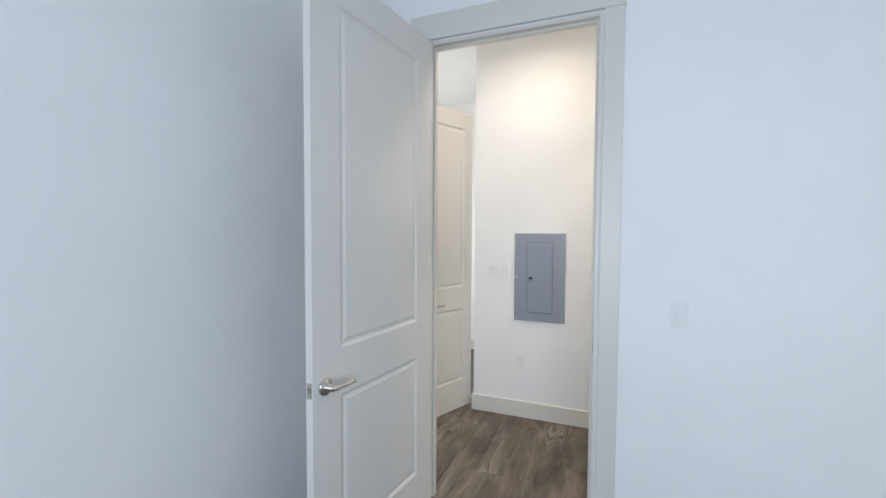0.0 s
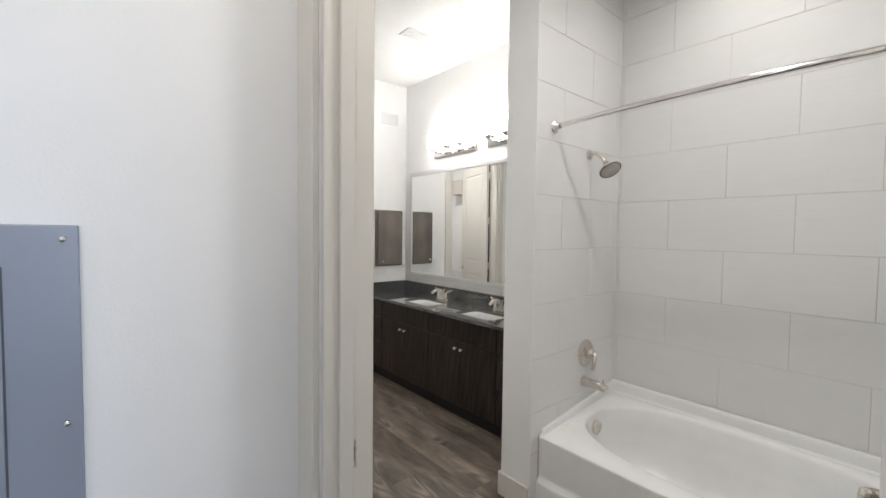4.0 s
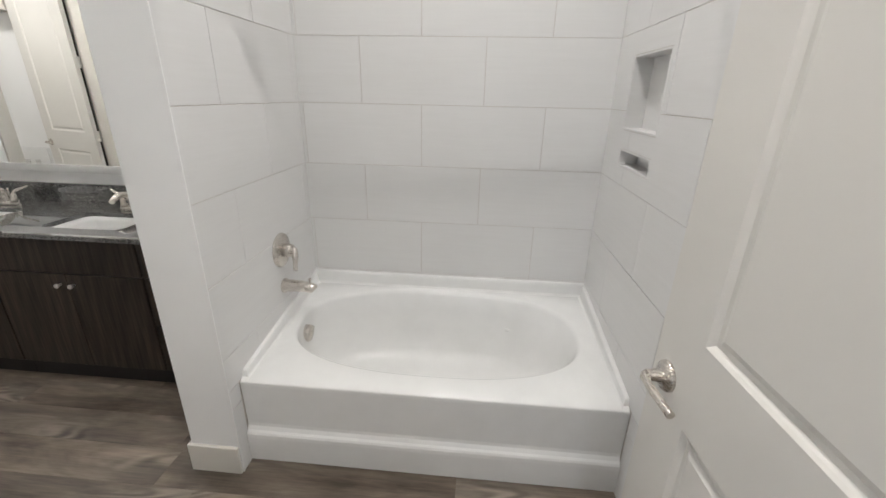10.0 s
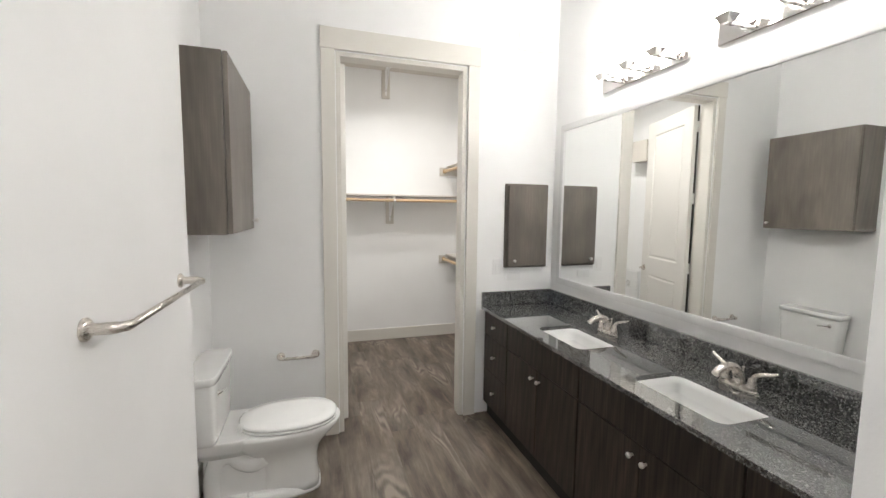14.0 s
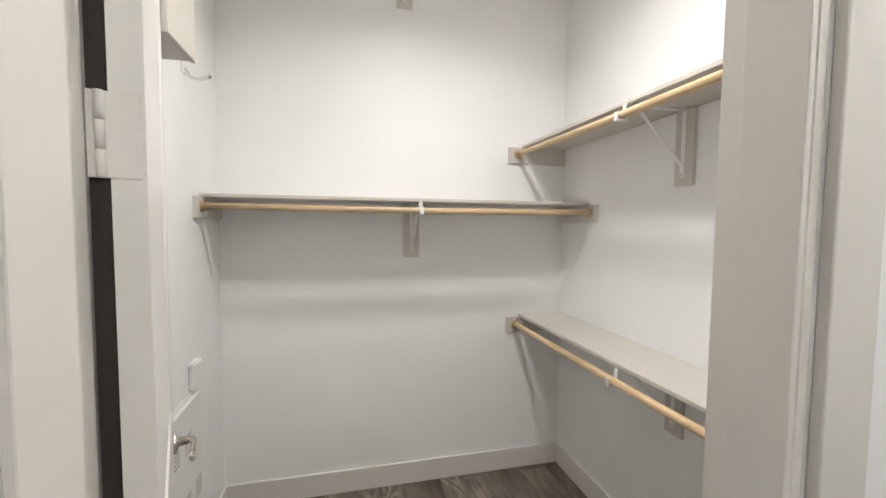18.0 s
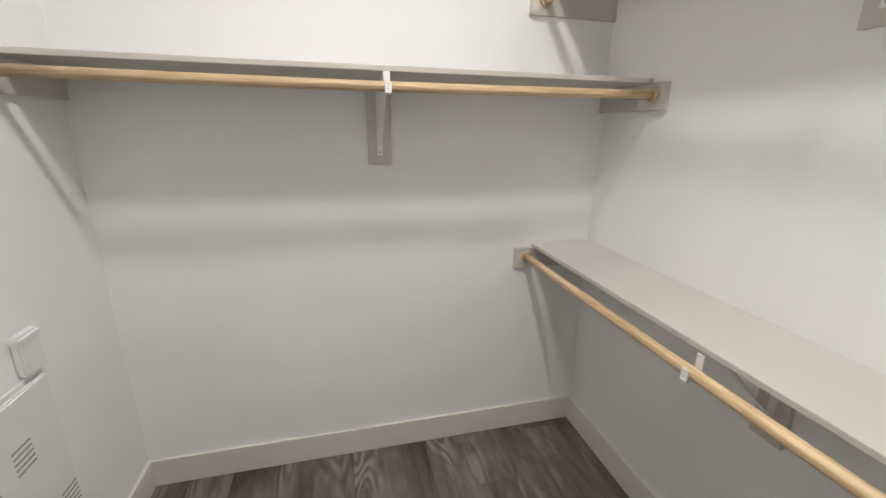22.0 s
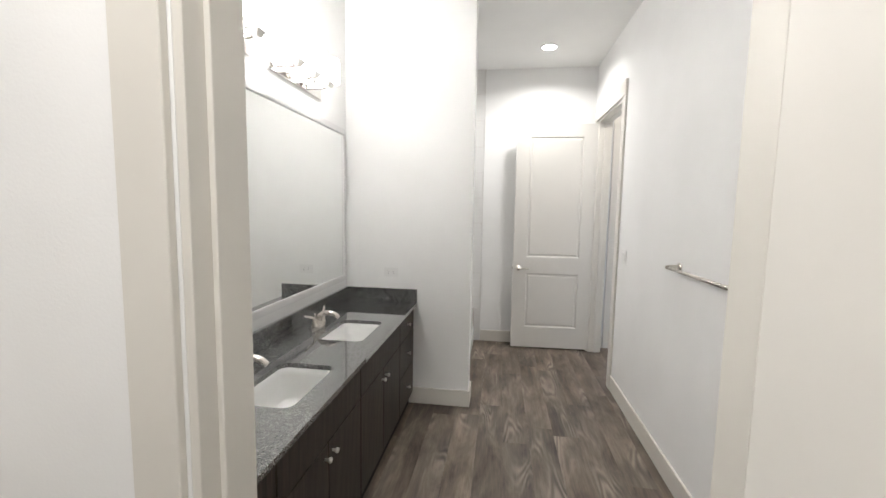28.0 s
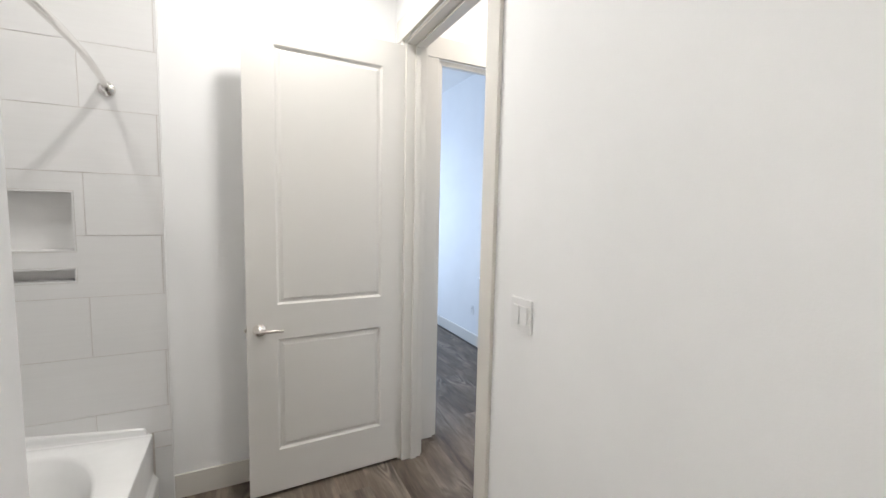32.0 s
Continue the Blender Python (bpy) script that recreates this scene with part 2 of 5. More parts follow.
M_GROUT = painted("grout", (0.60, 0.555, 0.52), 0.8, 0.08, 0.3, 300)
M_TUB = plain("tub_acrylic", (0.84, 0.84, 0.83), 0.24, coat=0.1)
M_CERAMIC = plain("white_ceramic", (0.84, 0.84, 0.83), 0.08, coat=0.5)
M_NICKEL = metal("brushed_nickel", (0.655, 0.615, 0.57), 0.27)
M_CHROME = metal("chrome", (0.80, 0.78, 0.76), 0.10)
M_SILVER = plain("silver_frame", (0.79, 0.785, 0.785), 0.38, 0.15)
M_KNOB = metal("satin_nickel", (0.86, 0.84, 0.81), 0.36)
M_MIRROR = metal("mirror_silver", (0.90, 0.91, 0.90), 0.0)
M_FLOOR = plank_mat("vinyl_plank")
M_SEAM = plain("floor_seam", (0.07, 0.058, 0.048), 0.8)
M_VANITY = wood("dark_stained_wood", (0.008, 0.006, 0.0048), (0.082, 0.060, 0.046), 2, 0.42, 0.8, 0.16, 0.10, 0.32, 0.14)
M_CABIN = wood("grey_stained_wood", (0.160, 0.137, 0.114), (0.228, 0.197, 0.166), 2, 0.36, 1.0, 0.06, 0.08, 0.6, 0.2)
M_ROD = wood("pine_rod", (0.50, 0.34, 0.18), (0.72, 0.54, 0.34), 0, 0.45, 3.0, 0.05, 0.1, 0.4, 0.4)
M_GRANITE = granite("granite")
M_GREYPANEL = painted("panel_enamel", (0.27, 0.30, 0.365), 0.27, 0.03, 0.1, 400)
# near-black: painted shade of holes and gaps, also the dark latch slide and dot
M_DARK = plain("dark_parts_and_gap_shade", (0.012, 0.011, 0.010), 0.7)
# dark blue-grey that stands for shade round the breaker panel's door
M_PANEL_SHADE = plain("panel_gap_shade", (0.085, 0.095, 0.12), 0.6)
# brown-black that stands for shade inside the closet door's hinge gap
M_HINGE_SHADE = plain("hinge_gap_shade", (0.030, 0.025, 0.020), 0.8)
M_SHADE = glowing("lit_glass_shade", (1.0, 0.975, 0.94), 17.5)
M_LENS = glowing("downlight_lens", (1.0, 0.97, 0.93), 12.0)
M_SPRAY = plain("spray_plate", (0.68, 0.65, 0.59), 0.45)
# grey of the rubber nozzles, also painted shade for the louvre slots
M_NOZZLE_AND_SLOT = plain("grey_nozzle_and_slot_shade", (0.36, 0.345, 0.32), 0.6)
M_RUBBER = plain("black_rubber", (0.02, 0.02, 0.02), 0.6)

# ---------------------------------------------------------------- mesh helpers


def part(name, bm, material, parent=None, label=""):
    me = bpy.data.meshes.new(name)
    bm.to_mesh(me)
    bm.free()
    me.materials.append(material)
    ob = new(name, me)
    if parent is not None:
        ob.parent = parent
    if label:
        ob["label"] = label
    return ob


def thing(name, m, label, category, group="", kind=""):
    ob = new(name)
    ob.empty_display_size = 0.1
    ob.matrix_world = m if isinstance(m, Matrix) else Matrix.Translation(m)
    return tagged(ob, label, category, group, kind)


def boxes(*specs, bevel=0.0, seg=1):
    """One bmesh of boxes (x0, y0, z0, x1, y1, z1)."""
    bm = bmesh.new()
    for x0, y0, z0, x1, y1, z1 in specs:
        r = bmesh.ops.create_cube(bm, size=1)
        for v in r["verts"]:
            v.co = ((x0 + x1) / 2 + v.co.x * (x1 - x0), (y0 + y1) / 2 + v.co.y * (y1 - y0), (z0 + z1) / 2 + v.co.z * (z1 - z0))
    if bevel:
        bmesh.ops.bevel(bm, geom=bm.edges[:], offset=bevel, segments=seg, affect="EDGES", clamp_overlap=True)
    return bm


def lathe(profile, m=Matrix(), n=24, closed=False):
    """Turns (radius, height) pairs round z, then places by m."""
    bm = bmesh.new()
    rings = []
    for r, z in profile:
        if r < 1e-6:
            rings.append([bm.verts.new(m @ Vector((0, 0, z)))])
        else:
            rings.append([bm.verts.new(m @ Vector((r * math.cos(2 * math.pi * i / n), r * math.sin(2 * math.pi * i / n), z))) for i in range(n)])
    for a, b in zip(rings, rings[1:]):
        for i in range(n):
            j = (i + 1) % n
            if len(a) == 1 and len(b) == 1:
                continue
            if len(a) == 1:
                f = bm.faces.new((a[0], b[i], b[j]))
            elif len(b) == 1:
                f = bm.faces.new((a[i], b[0], a[j]))
            else:
                f = bm.faces.new((a[i], b[i], b[j], a[j]))
            f.smooth = True
    for ring in (rings[0], rings[-1]):
        if len(ring) > 2:
            bm.faces.new(ring if ring is rings[-1] else ring[::-1])
    bmesh.ops.recalc_face_normals(bm, faces=bm.faces[:])
    return bm


def tube(points, radius, n=14, caps=True):
    """A round bar along points; radius is a number or one for each point."""
    bm = bmesh.new()
    pts = [Vector(p) for p in points]
    rad = radius if isinstance(radius, (list, tuple)) else [radius] * len(pts)
    up = None
    rings = []
    for i, p in enumerate(pts):
        d = (pts[min(i + 1, len(pts) - 1)] - pts[max(i - 1, 0)]).normalized()
        if up is None:
            up = d.orthogonal().normalized()
        up = (up - d * up.dot(d)).normalized()
        side = d.cross(up)
        rings.append([bm.verts.new(p + (up * math.cos(a) + side * math.sin(a)) * rad[i]) for a in (2 * math.pi * k / n for k in range(n))])
    for a, b in zip(rings, rings[1:]):
        for i in range(n):
            f = bm.faces.new((a[i], a[(i + 1) % n], b[(i + 1) % n], b[i]))
            f.smooth = True
    if caps:
        bm.faces.new(rings[0][::-1])
        bm.faces.new(rings[-1])
    bmesh.ops.recalc_face_normals(bm, faces=bm.faces[:])
    return bm


def bent(points, steps=8):
    """A smooth line (Catmull-Rom) through points."""
    p = [Vector(q) for q in points]
    p = [p[0] * 2 - p[1]] + p + [p[-1] * 2 - p[-2]]
    out = []
    for i in range(1, len(p) - 2):
        for k in range(steps):
            t = k / steps
            a, b, c, d = p[i - 1 : i + 3]
            out.append(0.5 * ((2 * b) + (c - a) * t + (2 * a - 5 * b + 4 * c - d) * t * t + (3 * b - a - 3 * c + d) * t ** 3))
    out.append(p[-2])
    return out


def merged(*parts_):
    """Joins bmeshes into one."""
    out = bmesh.new()
    for bm in parts_:
        me = bpy.data.meshes.new("tmp")
        bm.to_mesh(me)
        bm.free()
        out.from_mesh(me)
        bpy.data.meshes.remove(me)
    return out


def slab(axis, lo, hi, u0, u1, holes=(), z0=-0.01, z1=CEIL):
    """A wall across axis ('x' or 'y') from lo to hi, from u0 to u1 along it, with rectangular holes (ua, ub, za, zb)."""
    us = sorted({u0, u1, *(h[0] for h in holes), *(h[1] for h in holes)})
    zs = sorted({z0, z1, *(h[2] for h in holes), *(h[3] for h in holes)})
    us = [u for u in us if u0 <= u <= u1]
    zs = [z for z in zs if z0 <= z <= z1]
    bm = bmesh.new()
    solid = {}
    for i in range(len(us) - 1):
        for k in range(len(zs) - 1):
            uc, zc = (us[i] + us[i + 1]) / 2, (zs[k] + zs[k + 1]) / 2
            solid[i, k] = not any(h[0] < uc < h[1] and h[2] < zc < h[3] for h in holes)
    pt = (lambda w, u, z: (w, u, z)) if axis == "x" else (lambda w, u, z: (u, w, z))

    def quad(*c):
        bm.faces.new([bm.verts.new(pt(*q)) for q in c])

    for (i, k), ok in solid.items():
        if not ok:
            continue
        a, b, c, d = us[i], us[i + 1], zs[k], zs[k + 1]
        quad((lo, a, c), (lo, b, c), (lo, b, d), (lo, a, d))
        quad((hi, a, c), (hi, b, c), (hi, b, d), (hi, a, d))
        if not solid.get((i - 1, k)):
            quad((lo, a, c), (hi, a, c), (hi, a, d), (lo, a, d))
        if not solid.get((i + 1, k)):
            quad((lo, b, c), (hi, b, c), (hi, b, d), (lo, b, d))
        if not solid.get((i, k - 1)):
            quad((lo, a, c), (hi, a, c), (hi, b, c), (lo, b, c))
        if not solid.get((i, k + 1)):
            quad((lo, a, d), (hi, a, d), (hi, b, d), (lo, b, d))
    bmesh.ops.remove_doubles(bm, verts=bm.verts[:], dist=1e-5)
    bmesh.ops.recalc_face_normals(bm, faces=bm.faces[:])
    return bm


def structure(name, bm, material, label, category):
    return tagged(part(name, bm, material), label, category, kind="structure")

# ---------------------------------------------------------------- walls and ceiling
HEAD = 2.61
BATH_DOOR = (-0.078, 0.855)       # along y, in the west wall
BED_DOOR = (-1.205, -0.30)       # along x, in the bedroom wall
CLOSET_DOOR = (0.632, 1.552)      # along x, in the closet partition
NICHE = (1.612, 1.970, 1.377, 1.668)
NICHE_LOW = (1.615, 1.960, 1.226, 1.298)
TILE_S, TILE_N, TILE_E = -0.24, 1.295, 2.185
TILE_WN, TILE_WS = 1.269, 1.258   # where the tiles end towards the room

WHITE = "smooth white painted plaster wall"
structure("wall_bath_west", slab("x", -0.13, 0.0, -0.25, 2.985, [(*BATH_DOOR, -1, HEAD)]), M_WALL, "white painted bathroom wall with a doorway and a towel bar", "wall")
structure("wall_toilet_alcove", slab("x", -0.27, -0.15, 2.885, 3.98), M_WALL, "white painted wall behind the toilet", "wall")
structure("wall_alcove_return", slab("y", 2.885, 2.985, -0.15, -0.13), M_WALL, WHITE, "wall")
structure("wall_closet_partition", slab("y", 3.98, 4.12, -0.27, 2.48, [(*CLOSET_DOOR, -1, HEAD)]), M_WALL, "white painted wall between bathroom and closet with a doorway", "wall")
structure("wall_vanity", slab("x", 2.30, 2.44, 1.50, 3.98), M_WALL, "white painted wall behind the mirror and vanity", "wall")
structure("wall_pier", slab("y", 1.307, 1.50, 1.265, 2.44), M_WALL, "white painted stub wall between tub and vanity", "wall")
structure("wall_tub_back", slab("x", 2.197, 2.44, -0.25, 1.307), M_WALL, "wall behind the tiled tub alcove", "wall")
structure("wall_bedroom", slab("y", -0.32, -0.252, -3.2, 3.1, [(*BED_DOOR, -1, HEAD), NICHE, NICHE_LOW]), M_WALL, "white painted wall with the bedroom doorway", "wall")
structure("wall_panel", slab("y", 0.95, 1.07, -1.318, -0.13), M_WALL, "white painted wall that holds the breaker panel", "wall")
structure("wall_hall_return", slab("x", -1.318, -1.20, 1.07, 2.7), M_WALL, WHITE, "wall")
structure("wall_hall_far", slab("y", 2.7, 2.82, -3.2, -1.20), M_WALL, WHITE, "wall")
# opening added out of view, so that sky and the fill lamp reach the hall
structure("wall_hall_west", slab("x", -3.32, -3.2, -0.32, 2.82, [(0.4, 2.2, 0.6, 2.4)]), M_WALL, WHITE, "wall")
structure("wall_closet_north", slab("y", 6.02, 6.14, 0.16, 2.48), M_WALL, "white painted closet wall behind the shelves", "wall")
structure("wall_closet_east", slab("x", 2.36, 2.48, 4.12, 6.02), M_WALL, "white painted closet wall with two long shelves", "wall")
structure("wall_closet_west", slab("x", 0.16, 0.28, 4.12, 6.02), M_WALL, "white painted closet wall with a wiring enclosure", "wall")
structure("wall_bedroom_west", slab("x", -1.74, -1.62, -4.3, -0.32), M_WALL, "white bedroom wall in cool daylight", "wall")
structure("wall_bedroom_east", slab("x", 3.1, 3.22, -4.3, -0.252), M_WALL, WHITE, "wall")
structure("wall_bedroom_south", slab("y", -4.42, -4.3, -1.74, 3.22, [(-0.9, 1.3, 0.7, 2.5)]), M_WALL, "white bedroom wall with a window opening", "wall")
structure("ceiling", boxes((-3.32, -4.42, CEIL, 3.22, 6.14, CEIL + 0.1)), M_CEIL, "flat white painted ceiling", "ceiling")

# ---------------------------------------------------------------- doors and trim


def casing(name, axis, face, out, a, b, label):
    """Flat trim round an opening a..b on the wall face; out: which way it stands off."""
    w, hh, t = 0.096, 0.14, 0.018
    lo, hi = sorted((face, face + out * t))
    lo2, hi2 = sorted((face, face + out * (t + 0.004)))
    specs = [(lo, a - w, -0.002, hi, a - 0.006, HEAD + 0.006), (lo, b + 0.006, -0.002, hi, b + w, HEAD + 0.006), (lo2, a - w - 0.004, HEAD + 0.006, hi2, b + w + 0.004, HEAD + hh)]
    if axis == "y":
        specs = [(s[1], s[0], s[2], s[4], s[3], s[5]) for s in specs]
    return structure(name, boxes(*specs, bevel=0.002), M_TRIM, label, "door trim")


def jamb(name, axis, lo, hi, a, b, stop, label, front=None):
    """The lining of a doorway, with its stop strip at the depth given, or a rebate that begins at the front."""
    j, s = 0.018, 0.012
    front = stop - 0.018 if front is None else front
    specs = [(lo, a, 0, hi, a + j, HEAD), (lo, b - j, 0, hi, b, HEAD), (lo, a + j, HEAD - j, hi, b - j, HEAD),
             (front, a + j, 0, stop + 0.018, a + j + s, HEAD - j - s), (front, b - j - s, 0, stop + 0.018, b - j, HEAD - j - s),
             (front, a + j, HEAD - j - s, stop + 0.018, b - j, HEAD - j)]
    if axis == "y":
        specs = [(p[1], p[0], p[2], p[4], p[3], p[5]) for p in specs]
    return structure(name, boxes(*specs, bevel=0.0015), M_TRIM, label, "door frame")


TRIM_LABEL = "flat cream painted door casing"
casing("trim_bath_door_inner", "x", 0.0, 1, *BATH_DOOR, TRIM_LABEL)
casing("trim_bath_door_outer", "x", -0.13, -1, *BATH_DOOR, TRIM_LABEL)
jamb("door_frame_bath", "x", -0.13, 0.0, *BATH_DOOR, -0.075, "cream painted door jamb with stop strip")
casing("trim_bedroom_door_inner", "y", -0.32, -1, *BED_DOOR, TRIM_LABEL)
casing("trim_bedroom_door_outer", "y", -0.252, 1, *BED_DOOR, TRIM_LABEL)
jamb("door_frame_bedroom", "y", -0.32, -0.252, *BED_DOOR, -0.272, "cream painted door jamb with stop strip")
casing("trim_closet_door_outer", "y", 3.98, -1, *CLOSET_DOOR, TRIM_LABEL)
casing("trim_closet_door_inner", "y", 4.12, 1, *CLOSET_DOOR, TRIM_LABEL)
jamb("door_frame_closet", "y", 3.98, 4.12, *CLOSET_DOOR, 4.055, "cream painted door jamb with a rebate", 3.981)


def baseboard(axis, face, out, a, b):
    t, h = 0.014, 0.136
    lo, hi = sorted((face, face + out * t))
    s = (lo, a, 0, hi, b, h) if axis == "x" else (a, lo, 0, b, hi, h)
    bm = boxes(s, bevel=0.002)
    return structure("baseboard", bm, M_TRIM, "cream painted baseboard along the wall", "baseboard")


for run in [("x", 0, 1, 0.955, 2.999), ("y", 2.985, 1, -0.15, 0.014), ("x", -0.15, 1, 2.999, 3.98), ("y", 3.98, -1, -0.136, 0.53),
            ("y", -0.252, 1, 0.10, 1.253), ("x", 1.265, -1, 1.298, 1.514), ("y", 1.50, 1, 1.265, 1.83),
            ("y", 0.95, -1, -1.332, -0.148), ("x", -1.318, -1, 0.95, 2.7), ("y", 2.7, -1, -3.2, -1.332), ("y", -0.252, 1, -3.2, -1.305), ("y", -0.252, 1, -0.20, -0.148),
            ("y", 6.02, -1, 0.28, 2.36), ("x", 2.36, -1, 4.12, 6.006), ("x", 0.28, 1, 4.12, 6.006), ("y", 4.12, 1, 0.294, 0.53), ("y", 4.12, 1, 1.65, 2.346),
            ("x", -1.62, 1, -4.3, -0.32), ("y", -0.32, -1, -1.606, -1.305), ("y", -0.32, -1, -0.20, 3.1)]:
    baseboard(*run)


def recess_panel(x0, x1, z0, z1, y, out):
    """A moulded panel sunk into a door's face at y; out is the way the face looks."""
    bm = bmesh.new()
    prof = [(0.0, 0.0), (0.006, -0.004), (0.012, -0.009), (0.022, -0.009), (0.036, -0.003), (0.04, -0.003)]
    loops = []
    for inset, depth in prof:
        yy = y + out * depth
        loops.append([bm.verts.new(c) for c in ((x0 + inset, yy, z0 + inset), (x1 - inset, yy, z0 + inset), (x1 - inset, yy, z1 - inset), (x0 + inset, yy, z1 - inset))])
    for a, b in zip(loops, loops[1:]):
        for i in range(4):
            bm.faces.new((a[i], a[(i + 1) % 4], b[(i + 1) % 4], b[i]))
    bm.faces.new(loops[-1])
    bmesh.ops.recalc_face_normals(bm, faces=bm.faces[:])
    return bm


def lever_set(leaf, x, z, y, out, toward):
    """Rosette and lever on one face."""
    side = Matrix.Translation((x, y, z)) @ Euler((radians(-90 * out), 0, 0)).to_matrix().to_4x4()
    rose = part("rosette", lathe([(0.034, 0), (0.034, 0.006), (0.031, 0.010), (0.014, 0.012), (0.012, 0.045), (0, 0.045)], side, 28), M_NICKEL, leaf, "brushed nickel rosette")
    pts = bent([(x, y + out * 0.045, z), (x + toward * 0.02, y + out * 0.052, z), (x + toward * 0.07, y + out * 0.050, z - 0.002), (x + toward * 0.115, y + out * 0.046, z - 0.004)], 5)
    part("lever", tube(pts, [0.011] * 4 + [0.0085] * (len(pts) - 4), 12), M_NICKEL, leaf, "brushed nickel lever handle")
    return rose


def door(name, m, w, label, thick=0.035, bridge=False, stile=0.150):
    """A two-panel leaf, hinged at its local origin, that reaches along +x; local y is its thickness."""
    h, z0 = 2.585, 0.019
    t = thick
    leaf = thing(name, m, label, "door", kind="structure")
    px0, px1 = stile, w - stile
    panels = [(0.262, 0.895), (1.085, h - 0.142)]
    bm = slab("y", 0, t, 0, w, [(px0, px1, a, b) for a, b in panels], z0, h)
    part("stiles_and_rails", bm, M_DOOR, leaf)
    for a, b in panels:
        part("panel", merged(recess_panel(px0, px1, a, b, 0, -1), recess_panel(px0, px1, a, b, t, 1)), M_DOOR, leaf)
    lever_set(leaf, w - 0.062, 0.955, 0, -1, -1)
    lever_set(leaf, w - 0.062, 0.955, t, 1, -1)
    part("latch_plate", boxes((w - 0.0005, t / 2 - 0.012, 0.925, w + 0.0015, t / 2 + 0.012, 0.985), (w, t / 2 - 0.006, 0.945, w + 0.010, t / 2 + 0.006, 0.965), bevel=0.001), M_NICKEL, leaf, "nickel latch plate")
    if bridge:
        # no real part: a dark strip, the gap's shade put into its colour
        part("gap_shade_strip", boxes((0.003, t + 0.0006, z0, 0.006, t + 0.020, h)), M_HINGE_SHADE, leaf, "dark brown strip coloured as the shade in the hinge gap")
    for z in (0.385, 1.052, 1.72, 2.39):
        kn = [lathe([(0.005, z - 0.05 + k * 0.0335), (0.005, z - 0.05 + k * 0.0335 + 0.0325)], Matrix.Translation((-0.004, t + 0.008 if bridge else -0.006, 0)), 10) for k in range(3)]
        plates = boxes((-0.0022, 0.004, z - 0.05, 0.0, t + (0.021 if bridge else -0.002), z + 0.05), bevel=0.001)
        part("hinge", merged(plates, *kn), M_DOOR, leaf, "painted butt hinge")
    return leaf


door("door_bath", pose(-0.006, -0.112, 0, 0, 0, 2.2), 0.892, "white two-panel bathroom door standing open against the wall")
door("door_bedroom", pose(-1.198, -0.357, 0, 0, 0, 262.3), 0.87, "white two-panel bedroom door standing open")
door("door_hall", pose(-1.398, 1.030, 0, 0, 0, 245.9), 0.56, "narrow cream two-panel hall closet door standing open", stile=0.10)
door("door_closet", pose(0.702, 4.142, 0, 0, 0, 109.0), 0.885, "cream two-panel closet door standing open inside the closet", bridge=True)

for nm, sx, sy, sz, ax in (("bath", -0.06, 0.837, 0.99, "x"), ("closet", 1.532, 4.08, 0.99, "y"), ("bedroom", -0.318, -0.292, 0.99, "y")):
    if ax == "x":
        bm = boxes((sx - 0.015, sy - 0.002, sz - 0.035, sx + 0.015, sy, sz + 0.035), bevel=0.0008)
        bm2 = boxes((sx - 0.009, sy - 0.0028, sz - 0.017, sx + 0.009, sy - 0.001, sz + 0.017))
    else:
        bm = boxes((sx - 0.002, sy - 0.015, sz - 0.035, sx, sy + 0.015, sz + 0.035), bevel=0.0008)
        bm2 = boxes((sx - 0.0028, sy - 0.007, sz - 0.013, sx - 0.001, sy + 0.007, sz + 0.013))
    st = thing("strike_plate", (0, 0, 0), "small nickel strike plate on the door jamb", "strike plate")
    part("plate", bm, M_NICKEL, st)
    # no hole is cut: a black patch stands for the shade in it
    part("latch_hole_shade", bm2, M_DARK, st, "near-black patch coloured as the shade of a latch hole")

# ---------------------------------------------------------------- bathtub
TX0, TX1, TY0, TY1, TZ = 1.343, 2.1845, -0.2395, 1.2945, 0.403
TUB_RISE = 0.062                  # the deck rises from the apron to the wall


